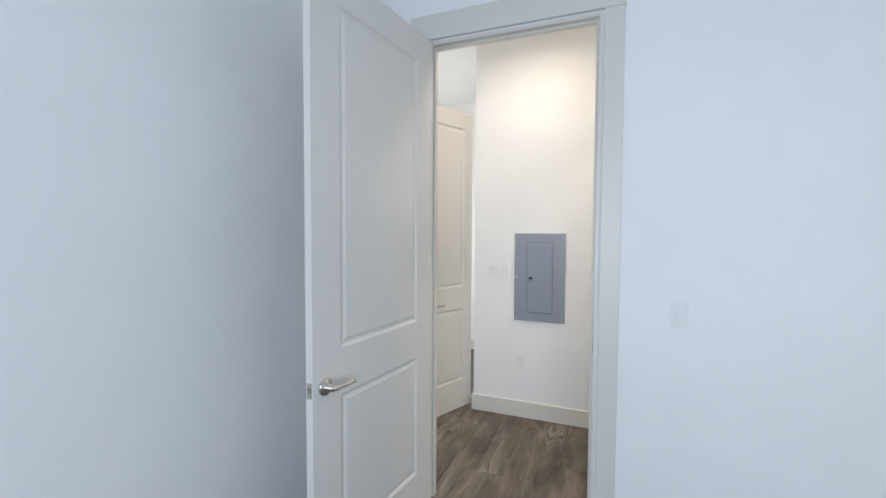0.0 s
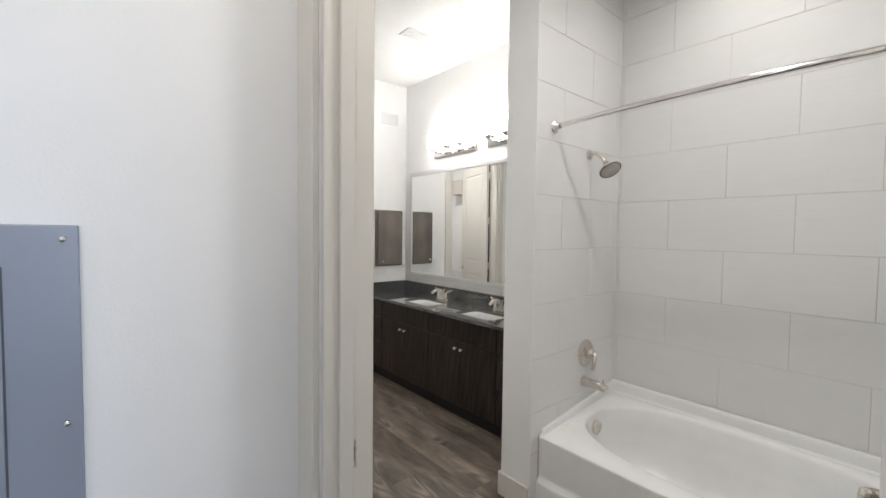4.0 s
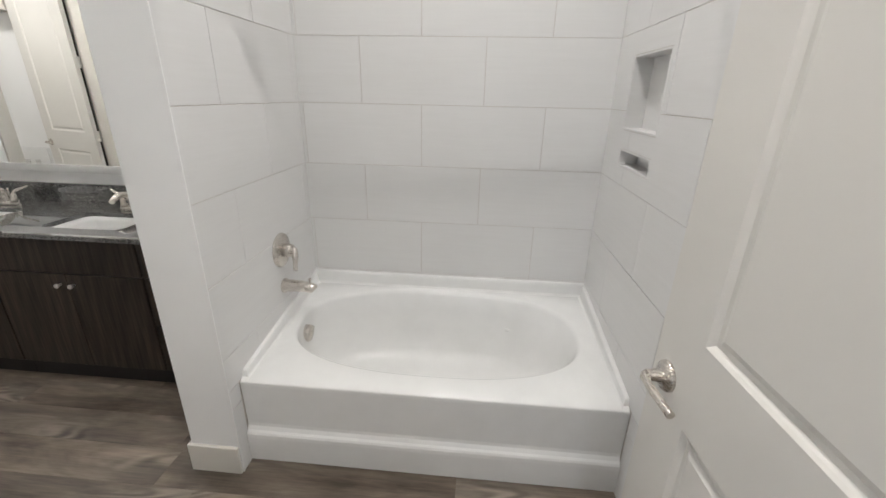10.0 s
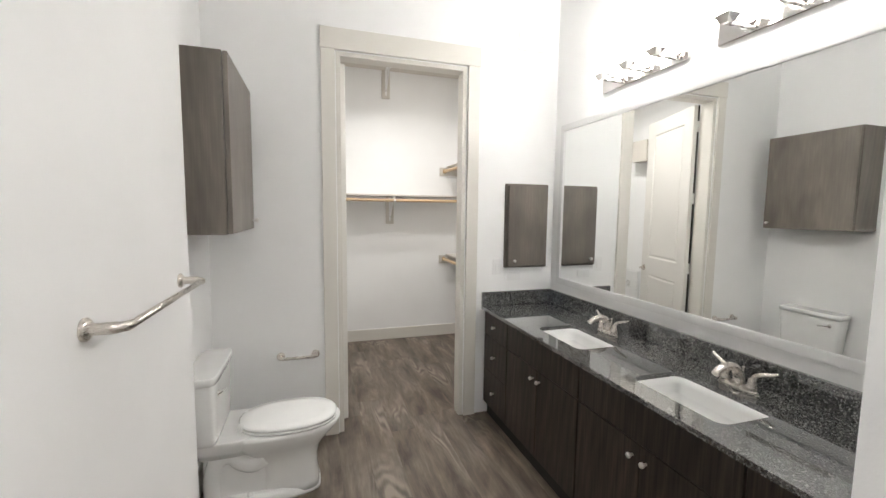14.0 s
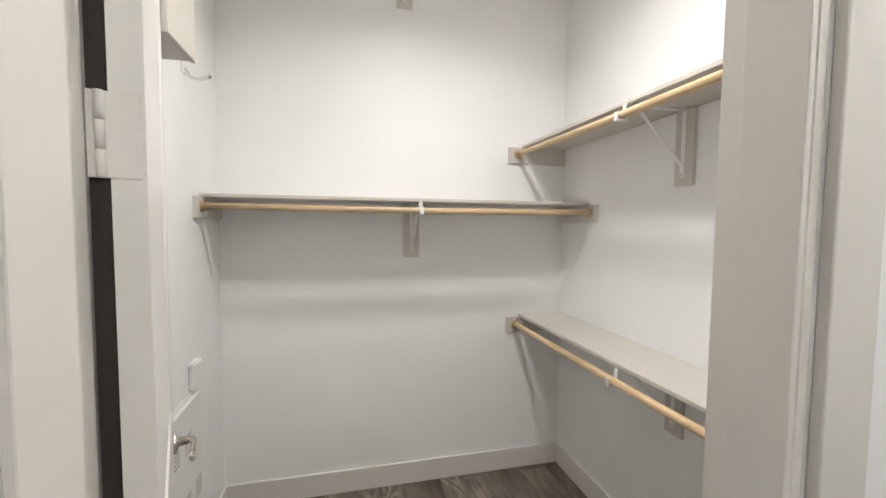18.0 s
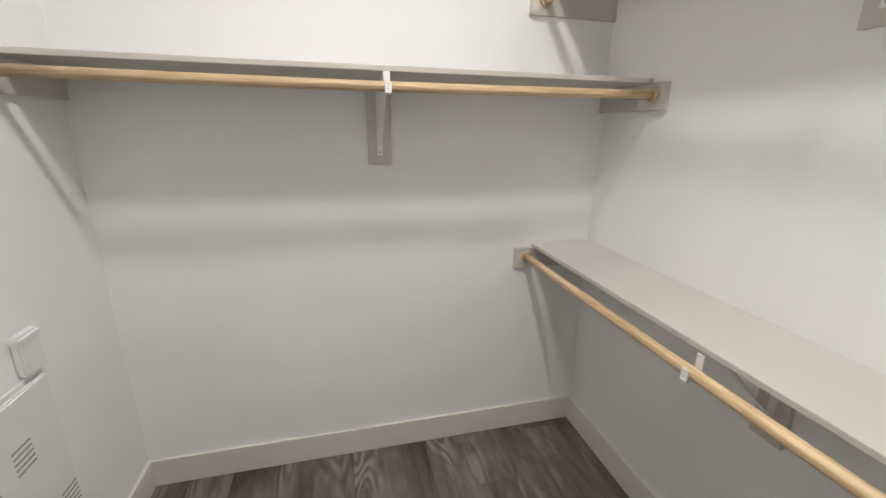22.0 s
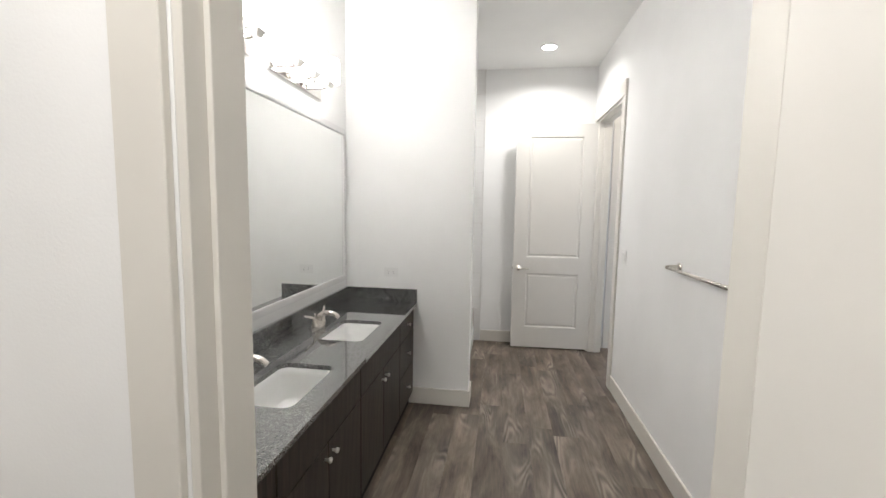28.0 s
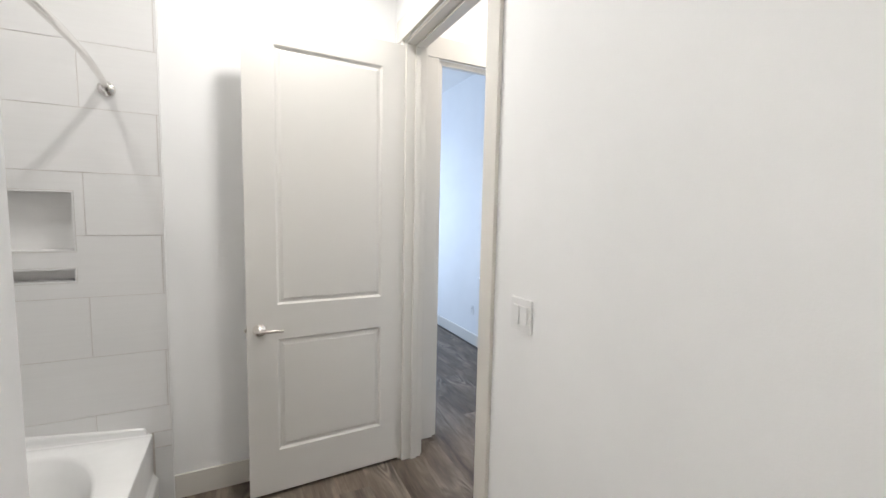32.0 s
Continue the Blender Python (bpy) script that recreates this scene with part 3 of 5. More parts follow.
def bathtub():
    tub = thing("bathtub", (TX0, TY0, 0), "glossy white acrylic alcove bathtub with an oval basin", "bathtub")
    L, W = TY1 - TY0, TX1 - TX0
    n = 64
    cx, cy = W * 0.53, L * 0.5

    def ring(ax, ay, z, p, shift=0.0, ayn=None):
        out = []
        for i in range(n):
            a = 2 * math.pi * (i + 0.5) / n
            c, s = math.cos(a), math.sin(a)
            out.append((cx + ax * math.copysign(abs(c) ** (2 / p), c), cy + shift + (ayn if ayn and s > 0 else ay) * math.copysign(abs(s) ** (2 / p), s), z))
        return out

    def square(z, inset):
        out = []
        for i in range(n):
            a = 2 * math.pi * (i + 0.5) / n
            c, s = math.cos(a), math.sin(a)
            hx0, hx1, hy = cx - inset, W - cx - inset, L / 2 - inset
            k = min((hx1 if c > 0 else hx0) / max(abs(c), 1e-6), hy / max(abs(s), 1e-6))
            out.append((cx + c * k, cy + s * k, z))
        return out

    def risen(mesh):
        for v in mesh.verts:
            v.co.z += TUB_RISE * (v.co.x / W) * min(1.0, v.co.z / TZ)
        return mesh

    bm = bmesh.new()
    levels = [square(TZ - 0.004, 0.0), square(TZ, 0.006), ring(0.345, 0.672, TZ + 0.001, 2.5, 0, 0.701), ring(0.335, 0.662, TZ - 0.004, 2.5, 0, 0.693), ring(0.326, 0.651, TZ - 0.016, 2.5, 0, 0.688),
              ring(0.310, 0.619, TZ - 0.09, 2.5, 0, 0.677), ring(0.292, 0.572, TZ - 0.19, 2.5, 0, 0.653), ring(0.265, 0.499, TZ - 0.285, 2.5, 0, 0.614), ring(0.223, 0.410, TZ - 0.325, 2.5, 0, 0.525), ring(0.127, 0.231, TZ - 0.338, 2.3, 0, 0.336)]
    loops = [[bm.verts.new(v) for v in lv] for lv in levels]
    # true corners of the rim
    for a, b in zip(loops, loops[1:]):
        for i in range(n):
            f = bm.faces.new((a[i], a[(i + 1) % n], b[(i + 1) % n], b[i]))
            f.smooth = True
    f = bm.faces.new(loops[-1])
    f.smooth = True
    bmesh.ops.recalc_face_normals(bm, faces=bm.faces[:])
    if bm.faces[0].normal.z < 0 and bm.faces[n].normal.z < 0:
        bmesh.ops.reverse_faces(bm, faces=bm.faces[:])
    part("basin", risen(bm), M_TUB, tub)
    # rim edge filler so that the corners are square
    part("rim", risen(boxes((0.008, 0.0, TZ - 0.05, 0.02, L, TZ - 0.0035), (W - 0.02, 0.0, TZ - 0.05, W, L, TZ - 0.0035), (0.02, 0.0, TZ - 0.05, W - 0.02, 0.02, TZ - 0.0035), (0.02, L - 0.02, TZ - 0.05, W - 0.02, L, TZ - 0.0035), bevel=0.003)), M_TUB, tub)
    # the front panel: a flat face, a stepped ledge near the floor
    prof = [(0.004, TZ - 0.005), (0.001, TZ - 0.010), (0.0, TZ - 0.02), (0.004, 0.190), (0.002, 0.176), (-0.006, 0.160), (-0.013, 0.152), (-0.017, 0.143), (-0.018, 0.125), (-0.014, 0.004), (0.05, 0.004), (0.05, TZ - 0.005)]
    ap = bmesh.new()
    ends = [[ap.verts.new((x, y, z)) for x, z in prof] for y in (0.0, L)]
    k = len(prof)
    for i in range(k):
        ap.faces.new((ends[0][i], ends[0][(i + 1) % k], ends[1][(i + 1) % k], ends[1][i]))
    ap.faces.new(ends[0])
    ap.faces.new(ends[1][::-1])
    bmesh.ops.recalc_face_normals(ap, faces=ap.faces[:])
    part("apron", ap, M_TUB, tub, "white apron with a stepped ledge")
    # upstand along the three walls
    for quad in ([(W - 0.034, 0), (W, 0), (W, L), (W - 0.034, L)], [(0.004, 0), (W - 0.03, 0), (W - 0.03, 0.034), (0.004, 0.034)], [(0.004, L - 0.034), (W - 0.03, L - 0.034), (W - 0.03, L), (0.004, L)]):
        fl = bmesh.new()
        back = quad[0][0] > 0.5
        rows = []
        for z, thin in ((TZ - 0.006, 0.0), (TZ + 0.002, 0.006), (TZ + 0.010, 0.012), (TZ + 0.055, 0.017), (TZ + 0.064, 0.019), (TZ + 0.070, 0.023), (TZ + 0.072, 0.027)):
            ring_ = []
            for px, py in quad:
                if back and px < W - 0.01:
                    px += thin
                elif not back and 0.01 < py < L - 0.01:
                    py += thin if py > L / 2 else -thin
                if not back and px < 0.01:
                    px += thin * 1.5
                ring_.append(fl.verts.new((px, py, z if back or px > 0.1 else TZ + (z - TZ) * 0.45)))
            rows.append(ring_)
        for a, b in zip(rows, rows[1:]):
            for i in range(4):
                fl.faces.new((a[i], a[(i + 1) % 4], b[(i + 1) % 4], b[i]))
        fl.faces.new(rows[-1])
        bmesh.ops.recalc_face_normals(fl, faces=fl.faces[:])
        part("wall_flange", risen(fl), M_TUB, tub, "white upstand along the tiled wall")
    # armrest shelf moulded into the back slope
    arm = tube(bent([(W - 0.135, 0.26, TZ - 0.10), (W - 0.115, 0.36, TZ - 0.125), (W - 0.10, 0.47, TZ - 0.11)], 6), [0.012, 0.02, 0.027, 0.03, 0.032, 0.033, 0.033, 0.032, 0.03, 0.027, 0.022, 0.017, 0.012], 10)
    part("armrest", arm, M_TUB, tub)
    ov = Matrix.Translation((0.455, L - 0.077, 0.352)) @ Euler((radians(97), 0, 0)).to_matrix().to_4x4()
    part("overflow_plate", lathe([(0.043, -0.01), (0.043, 0.026), (0.039, 0.034), (0, 0.036)], ov, 28), M_NICKEL, tub, "brushed nickel overflow cover")
    part("drain", lathe([(0.03, 0), (0.03, 0.006), (0.02, 0.010), (0, 0.011)], Matrix.Translation((cx, L - 0.30, TZ - 0.333)), 20), M_NICKEL, tub, "nickel drain cap")


bathtub()


def valve_trim():
    v = thing("shower_valve", (1.808, TILE_N, 0.795), "brushed nickel shower valve plate with lever handle", "shower valve")
    out = Euler((radians(90), 0, 0)).to_matrix().to_4x4()
    part("plate", lathe([(0.083, 0), (0.083, 0.004), (0.078, 0.010), (0.045, 0.014), (0, 0.015)], out, 36), M_NICKEL, v)
    part("hub", lathe([(0.034, 0.010), (0.032, 0.045), (0.028, 0.058), (0, 0.062)], out, 24), M_NICKEL, v)
    part("handle", tube(bent([(0, -0.052, 0.005), (-0.012, -0.072, 0.0), (-0.03, -0.080, -0.035), (-0.04, -0.080, -0.085)], 6), [0.018] * 6 + [0.015] * 6 + [0.011] * 7, 12), M_NICKEL, v)


def tub_spout():
    s = thing("tub_spout", (1.797, TILE_N, 0.614), "brushed nickel tub spout with diverter pin", "tub spout")
    pts = bent([(0, 0, 0), (0, -0.04, 0.001), (0, -0.095, 0.0), (0, -0.138, -0.006), (0, -0.150, -0.016)], 5)
    part("body", tube(pts, [0.030] * 6 + [0.028] * 5 + [0.026] * 5 + [0.024] * 3 + [0.021] * 2, 18), M_NICKEL, s)
    part("collar", lathe([(0.036, 0), (0.036, 0.008), (0.031, 0.012)], Euler((radians(90), 0, 0)).to_matrix().to_4x4(), 24), M_NICKEL, s)
    part("diverter", lathe([(0.004, 0), (0.004, 0.018), (0.008, 0.020), (0.008, 0.026), (0, 0.028)], Matrix.Translation((0, -0.132, 0.018)), 12), M_NICKEL, s)


def shower_head():
    s = thing("shower_fixture", (1.797, TILE_N, 2.032), "round brushed nickel shower head on a bent arm", "shower head")
    part("flange", lathe([(0.03, 0), (0.028, 0.006), (0.012, 0.012)], Euler((radians(90), 0, 0)).to_matrix().to_4x4(), 22), M_NICKEL, s)
    part("arm", tube(bent([(0, 0, 0), (0, -0.045, 0.002), (-0.002, -0.085, -0.028), (-0.003, -0.108, -0.062)], 6), 0.0105, 12), M_NICKEL, s)
    tilt = Matrix.Translation((-0.018, -0.150, -0.112)) @ (Vector((0.20, 0.60, 0.77)).to_track_quat("Z", "Y").to_matrix().to_4x4())
    part("head", lathe([(0.0, 0.0), (0.060, 0.0), (0.0655, 0.004), (0.0655, 0.010), (0.056, 0.018), (0.027, 0.032), (0.016, 0.05), (0.015, 0.068), (0, 0.070)], tilt, 36), M_NICKEL, s)
    face = lathe([(0.0, -0.001), (0.057, -0.001), (0.057, 0.001)], tilt, 36)
    ring = lathe([(0.0585, -0.0015), (0.0625, -0.0015), (0.0625, 0.003), (0.0585, 0.003)], tilt, 36)
    bmesh.ops.delete(ring, geom=[f for f in ring.faces if len(f.verts) > 4], context="FACES_ONLY")
    part("rim_ring", ring, M_RUBBER, s, "dark ring round the spray face")
    fp = part("spray_face", face, M_SPRAY, s, "grey spray face with nozzles")
    noz = bmesh.new()
    for rr, cnt in ((0.014, 6), (0.027, 12), (0.040, 18), (0.052, 24)):
        for i in range(cnt):
            a = 2 * math.pi * i / cnt
            bmesh.ops.create_cone(noz, cap_ends=True, segments=6, radius1=0.0026, radius2=0.0026, depth=0.003, matrix=tilt @ Matrix.Translation((rr * math.cos(a), rr * math.sin(a), -0.002)))
    tagged(part("nozzles", noz, M_NOZZLE_AND_SLOT, s, "small dark nozzles"), kind="stuff")


def curtain_rod():
    r = thing("shower_curtain_rod", (1.435, TILE_S, 2.148), "curved polished nickel shower curtain rod", "curtain rod")
    L = TILE_N - TILE_S
    pts = []
    for i in range(25):
        t = i / 24
        pts.append((0.030 - 0.040 * t - 0.055 * math.sin(math.pi * t) ** 0.8, L * (0.012 + 0.976 * t), 0.01 - 0.02 * t))
    part("rod", tube(pts, 0.0135, 14), M_CHROME, r)
    for y, rot in ((0.0, -90), (L, 90)):
        part("flange", lathe([(0.036, 0), (0.036, 0.006), (0.030, 0.012), (0.019, 0.016), (0.017, 0.04)], Matrix.Translation((0.030 if y == 0 else -0.01, y, 0.01 if y == 0 else -0.01)) @ Euler((radians(rot), 0, 0)).to_matrix().to_4x4(), 26), M_CHROME, r, "round wall flange")


valve_trim()
tub_spout()
shower_head()
curtain_rod()

# ---------------------------------------------------------------- vanity
VX, VTOP, VY0, VY1 = 1.722, 0.853, 1.515, 3.965
RUNS = [(VY0, 1.965, "drawers"), (1.969, 2.785, "doors"), (2.789, 3.575, "doors"), (3.579, VY1, "drawers")]


def knob(parent, x, y, z):
    return part("knob", lathe([(0.006, 0), (0.006, 0.012), (0.011, 0.018), (0.0125, 0.024), (0.010, 0.029), (0, 0.031)], Matrix.Translation((x, y, z)) @ Euler((0, radians(-90), 0)).to_matrix().to_4x4(), 16), M_KNOB, parent, "round nickel knob")


for i, (a, b, what) in enumerate(RUNS):
    u = thing("vanity_cabinet", (VX, a, 0), "dark stained wooden vanity base with " + ("three drawers" if what == "drawers" else "a false front over two doors"), "vanity", "vanity cabinets")
    w = b - a
    part("body", boxes((0.022, 0, 0.10, 0.53, 0.016, 0.829), (0.022, w - 0.016, 0.10, 0.53, w, 0.829), (0.022, 0.016, 0.10, 0.53, w - 0.016, 0.116), (0.52, 0.016, 0.116, 0.53, w - 0.016, 0.829), (0.022, 0.016, 0.799, 0.06, w - 0.016, 0.829), (0.022, 0.016, 0.116, 0.03, w - 0.016, 0.799)), M_VANITY, u)
    # the board's near-black holds the shadow band below the cabinet doors
    part("toe_kick", boxes((0.035, 0.001, 0.0, 0.05, w - 0.001, 0.099)), M_DARK, u, "recessed toe kick, coloured near-black as the shade under the doors")
    g = 0.0025
    if what == "drawers":
        for z0, z1 in ((0.105, 0.375), (0.381, 0.640), (0.646, 0.825)):
            d = part("drawer_front", boxes((0.0, g, z0, 0.02, w - g, z1), bevel=0.0015), M_VANITY, u)
            knob(d, 0.0, w / 2, (z0 + z1) / 2)
    else:
        part("false_front", boxes((0.0, g, 0.646, 0.02, w - g, 0.825), bevel=0.0015), M_VANITY, u)
        mid = w / 2
        for y0, y1, ky in ((g, mid - g, mid - 0.036), (mid + g, w - g, mid + 0.036)):
            d = part("door", boxes((0.0, y0, 0.105, 0.02, y1, 0.640), bevel=0.0015), M_VANITY, u)
            knob(d, 0.0, ky, 0.585)

SINKS = [(2.325, 1.805, 2.080), (3.120, 1.805, 2.080)]       # centre y, x from, x to
SW = 0.215


def countertop():
    c = thing("vanity_countertop", (0, 0, 0), "dark grey speckled granite countertop with two sink cutouts", "countertop")
    x0, x1, y0, y1, zt, zb = VX - 0.025, 2.298, 1.502, 3.978, VTOP, VTOP - 0.023
    bm = bmesh.new()

    def flat(pts, z):
        f = bm.faces.new([bm.verts.new((px, py, z)) for px, py in pts])
        return f

    strips, edge = [], y0
    for yc, xa, xb in sorted(SINKS):
        strips.append((edge, yc - SW - 0.05))
        edge = yc + SW + 0.05
        ring = rounded(xa, yc - SW, xb, yc + SW, 0.045)
        n = len(ring) // 4
        box = [(x1, yc - SW - 0.05), (x1, yc + SW + 0.05), (x0, yc + SW + 0.05), (x0, yc - SW - 0.05)]
        for z in (zt, zb):
            for q in range(4):
                grp = ring[q * n : (q + 1) * n]
                for p, r in zip(grp, grp[1:]):
                    flat([box[q], p, r], z)
                flat([box[q], grp[-1], ring[((q + 1) * n) % len(ring)], box[(q + 1) % 4]], z)
        for p, r in zip(ring, ring[1:] + ring[:1]):
            bm.faces.new([bm.verts.new(v) for v in ((*p, zt), (*r, zt), (*r, zb), (*p, zb))])
    strips.append((edge, y1))
    for a, b in strips:
        for z in (zt, zb):
            flat([(x0, a), (x1, a), (x1, b), (x0, b)], z)
    for p, r in (((x0, y0), (x1, y0)), ((x1, y0), (x1, y1)), ((x1, y1), (x0, y1)), ((x0, y1), (x0, y0))):
        bm.faces.new([bm.verts.new(v) for v in ((*p, zt), (*r, zt), (*r, zb), (*p, zb))])
    bmesh.ops.remove_doubles(bm, verts=bm.verts[:], dist=1e-5)
    bmesh.ops.recalc_face_normals(bm, faces=bm.faces[:])
    part("slab", bm, M_GRANITE, c)
    part("backsplash", boxes((2.278, 1.502, VTOP + 0.001, 2.298, 3.978, VTOP + 0.109), bevel=0.0015), M_GRANITE, c)
    part("side_splash", boxes((VX - 0.025, 3.958, VTOP + 0.001, 2.277, 3.978, VTOP + 0.109), bevel=0.0015), M_GRANITE, c)
    part("side_splash", boxes((VX - 0.025, 1.502, VTOP + 0.001, 2.277, 1.522, VTOP + 0.109), bevel=0.0015), M_GRANITE, c)


def rounded(x0, y0, x1, y1, r, n=6):
    out = []
    for cx, cy, a0 in ((x1 - r, y0 + r, -90), (x1 - r, y1 - r, 0), (x0 + r, y1 - r, 90), (x0 + r, y0 + r, 180)):
        for i in range(n + 1):
            a = radians(a0 + 90 * i / n)
            out.append((cx + r * math.cos(a), cy + r * math.sin(a)))
    return out


def sink(yc, x0, x1):
    s = thing("sink", ((x0 + x1) / 2, yc, VTOP - 0.18), "white ceramic undermount rectangular sink", "sink", "vanity sinks")
    hx, zt = (x1 - x0) / 2, 0.1565
    bm = bmesh.new()
    lv = [(0.014, zt, 0.055), (-0.004, zt, 0.045), (-0.010, zt - 0.03, 0.045), (-0.018, 0.05, 0.05), (-0.035, 0.022, 0.06), (-0.075, 0.008, 0.05), (-0.13, 0.004, 0.03)]
    loops = [[bm.verts.new((px, py, z)) for px, py in rounded(-hx - e, -SW - e, hx + e, SW + e, r)] for e, z, r in lv]
    loops.insert(0, [bm.verts.new((px, py, -0.01)) for px, py in rounded(-hx + 0.05, -SW + 0.05, hx - 0.05, SW - 0.05, 0.05)])
    k = len(loops[0])
    for a, b in zip(loops, loops[1:]):
        for i in range(k):
            f = bm.faces.new((a[i], a[(i + 1) % k], b[(i + 1) % k], b[i]))
            f.smooth = True
    bm.faces.new(loops[-1])
    bm.faces.new(loops[0])
    bmesh.ops.recalc_face_normals(bm, faces=bm.faces[:])
    part("bowl", bm, M_CERAMIC, s)
    part("drain", lathe([(0.024, 0), (0.024, 0.004), (0.016, 0.007), (0, 0.007)], Matrix.Translation((0.03, 0, 0.004)), 20), M_NICKEL, s, "nickel drain")


def faucet(yc):
    f = thing("faucet", (2.160, yc, VTOP), "brushed nickel two-handle bathroom faucet with arched spout", "faucet", "vanity faucets")
    base = bmesh.new()
    bmesh.ops.create_cone(base, cap_ends=True, segments=28, radius1=0.03, radius2=0.026, depth=0.018, matrix=Matrix.Translation((0, 0, 0.009)) @ Matrix.Diagonal((0.9, 2.9, 1, 1)))
    for fc in base.faces:
        fc.smooth = len(fc.verts) == 4
    part("base", base, M_NICKEL, f)
    sp = bent([(0.004, 0, 0.012), (0.002, 0, 0.050), (-0.016, 0, 0.084), (-0.056, 0, 0.100), (-0.100, 0, 0.094), (-0.132, 0, 0.074)], 6)
    spout = tube(sp, [0.021 - 0.008 * i / (len(sp) - 1) for i in range(len(sp))], 16)
    bmesh.ops.scale(spout, vec=(1, 1.12, 1), verts=spout.verts[:])
    part("spout", spout, M_NICKEL, f)
    for s in (-1, 1):
        part("handle_base", lathe([(0.021, 0), (0.019, 0.016), (0.014, 0.036), (0.0145, 0.046), (0, 0.050)], Matrix.Translation((0, s * 0.056, 0.014)), 18), M_NICKEL, f)
        arm = bent([(0, s * 0.056, 0.056), (0.004, s * 0.064, 0.074), (0.010, s * 0.086, 0.088), (0.018, s * 0.116, 0.098), (0.024, s * 0.136, 0.108)], 5)
        part("handle", tube(arm, [0.0105 - 0.0055 * i / (len(arm) - 1) for i in range(len(arm))], 10), M_NICKEL, f)
    part("lift_rod", merged(tube([(0.026, 0, 0.015), (0.026, 0, 0.080)], 0.003, 8), lathe([(0.003, 0), (0.006, 0.004), (0.006, 0.010), (0, 0.013)], Matrix.Translation((0.026, 0, 0.079)), 12)), M_NICKEL, f)


countertop()
for yc, xa, xb in SINKS:
    sink(yc, xa, xb)
    faucet(yc)


def mirror():
    m = thing("vanity_mirror", (2.30, 1.565, 1.027), "large wall mirror in a flat silver frame above the vanity", "mirror")
    w, h, fw, d = 2.307, 1.20, 0.047, 0.025
    for nm, s in (("frame_top", (-d, 0, h - fw, 0, w, h)), ("frame_bottom", (-d, 0, 0, 0, w, fw)), ("frame_side", (-d, 0, fw, 0, fw, h - fw)), ("frame_side", (-d, w - fw, fw, 0, w, h - fw))):
        part(nm, boxes(s, bevel=0.004, seg=2), M_SILVER, m, "flat silver frame strip")
    part("glass", boxes((-0.016, fw - 0.004, fw - 0.004, -0.010, w - fw + 0.004, h - fw + 0.004)), M_MIRROR, m, "clear mirror glass")


mirror()


def vanity_light(yc):
    v = thing("vanity_light", (2.30, yc, 2.345), "three-shade vanity light on a nickel back plate, lit", "wall light", "vanity lights")
    part("back_plate", boxes((-0.022, -0.32, 0.0, 0, 0.32, 0.115), bevel=0.003), M_CHROME, v, "polished nickel back plate")
    for k in (-1, 0, 1):
        y = k * 0.205
        part("arm", tube([(-0.02, y, 0.045), (-0.10, y, 0.045)], 0.009, 10), M_CHROME, v)
        cup = bmesh.new()
        bmesh.ops.create_cone(cup, cap_ends=True, segments=4, radius1=0.024, radius2=0.052, depth=0.032, matrix=Matrix.Translation((-0.115, y, 0.06)) @ Euler((0, 0, radians(45))).to_matrix().to_4x4())
        part("cup", cup, M_CHROME, v, "square nickel cup")
        part("shade", lathe([(0.0, 0.0765), (0.072, 0.0765), (0.075, 0.081), (0.075, 0.212), (0.071, 0.222), (0.062, 0.222), (0.062, 0.20)], Matrix.Translation((-0.115, y, 0)), 24), M_SHADE, v, "glowing white glass shade")


vanity_light(3.10)
vanity_light(2.305)

# ---------------------------------------------------------------- cabinets, toilet, bathroom fittings


def wall_cabinet(name, m, w, h, d, kx, kz, label, mat, step=0.0):
    """Hung on a wall: local x along its width, y out of the wall, z up; a step is the face frame seen round the door."""
    c = thing(name, m, label, "cabinet")
    if step:
        part("face_frame", boxes((0, 0, 0, w, 0.019, h), bevel=0.002, seg=2), mat, c)
        # body is near-black so its colour draws the shadow line round the door
        part("body", boxes((step + 0.006, 0.019, step + 0.006, w - step - 0.006, d - 0.021, h - step - 0.006)), M_DARK, c, "near-black body coloured as the shadow line behind the door")
    else:
        part("body", boxes((0, 0, 0, w, d - 0.024, h), bevel=0.0015), mat, c)
    inset = step or 0.003
    dr = part("door", boxes((inset, d - 0.020, inset, w - inset, d, h - inset), bevel=0.002, seg=2), mat, c)
    part("knob", lathe([(0.006, 0), (0.006, 0.012), (0.011, 0.018), (0.0125, 0.024), (0.010, 0.029), (0, 0.031)], Matrix.Translation((kx, d, kz)) @ Euler((radians(-90), 0, 0)).to_matrix().to_4x4(), 16), M_KNOB, dr, "round nickel knob")
    return c


wall_cabinet("toilet_cabinet", pose(-0.15, 3.845, 1.455, 0, 0, -90), 0.665, 0.81, 0.282, 0.040, 0.052, "dark grey-brown wooden wall cabinet hung over the toilet", M_CABIN)
wall_cabinet("medicine_cabinet", pose(2.238, 3.98, 1.147, 0, 0, 180), 0.364, 0.643, 0.046, 0.30, 0.055, "grey-brown wooden medicine cabinet set into the wall", M_CABIN, 0.016)


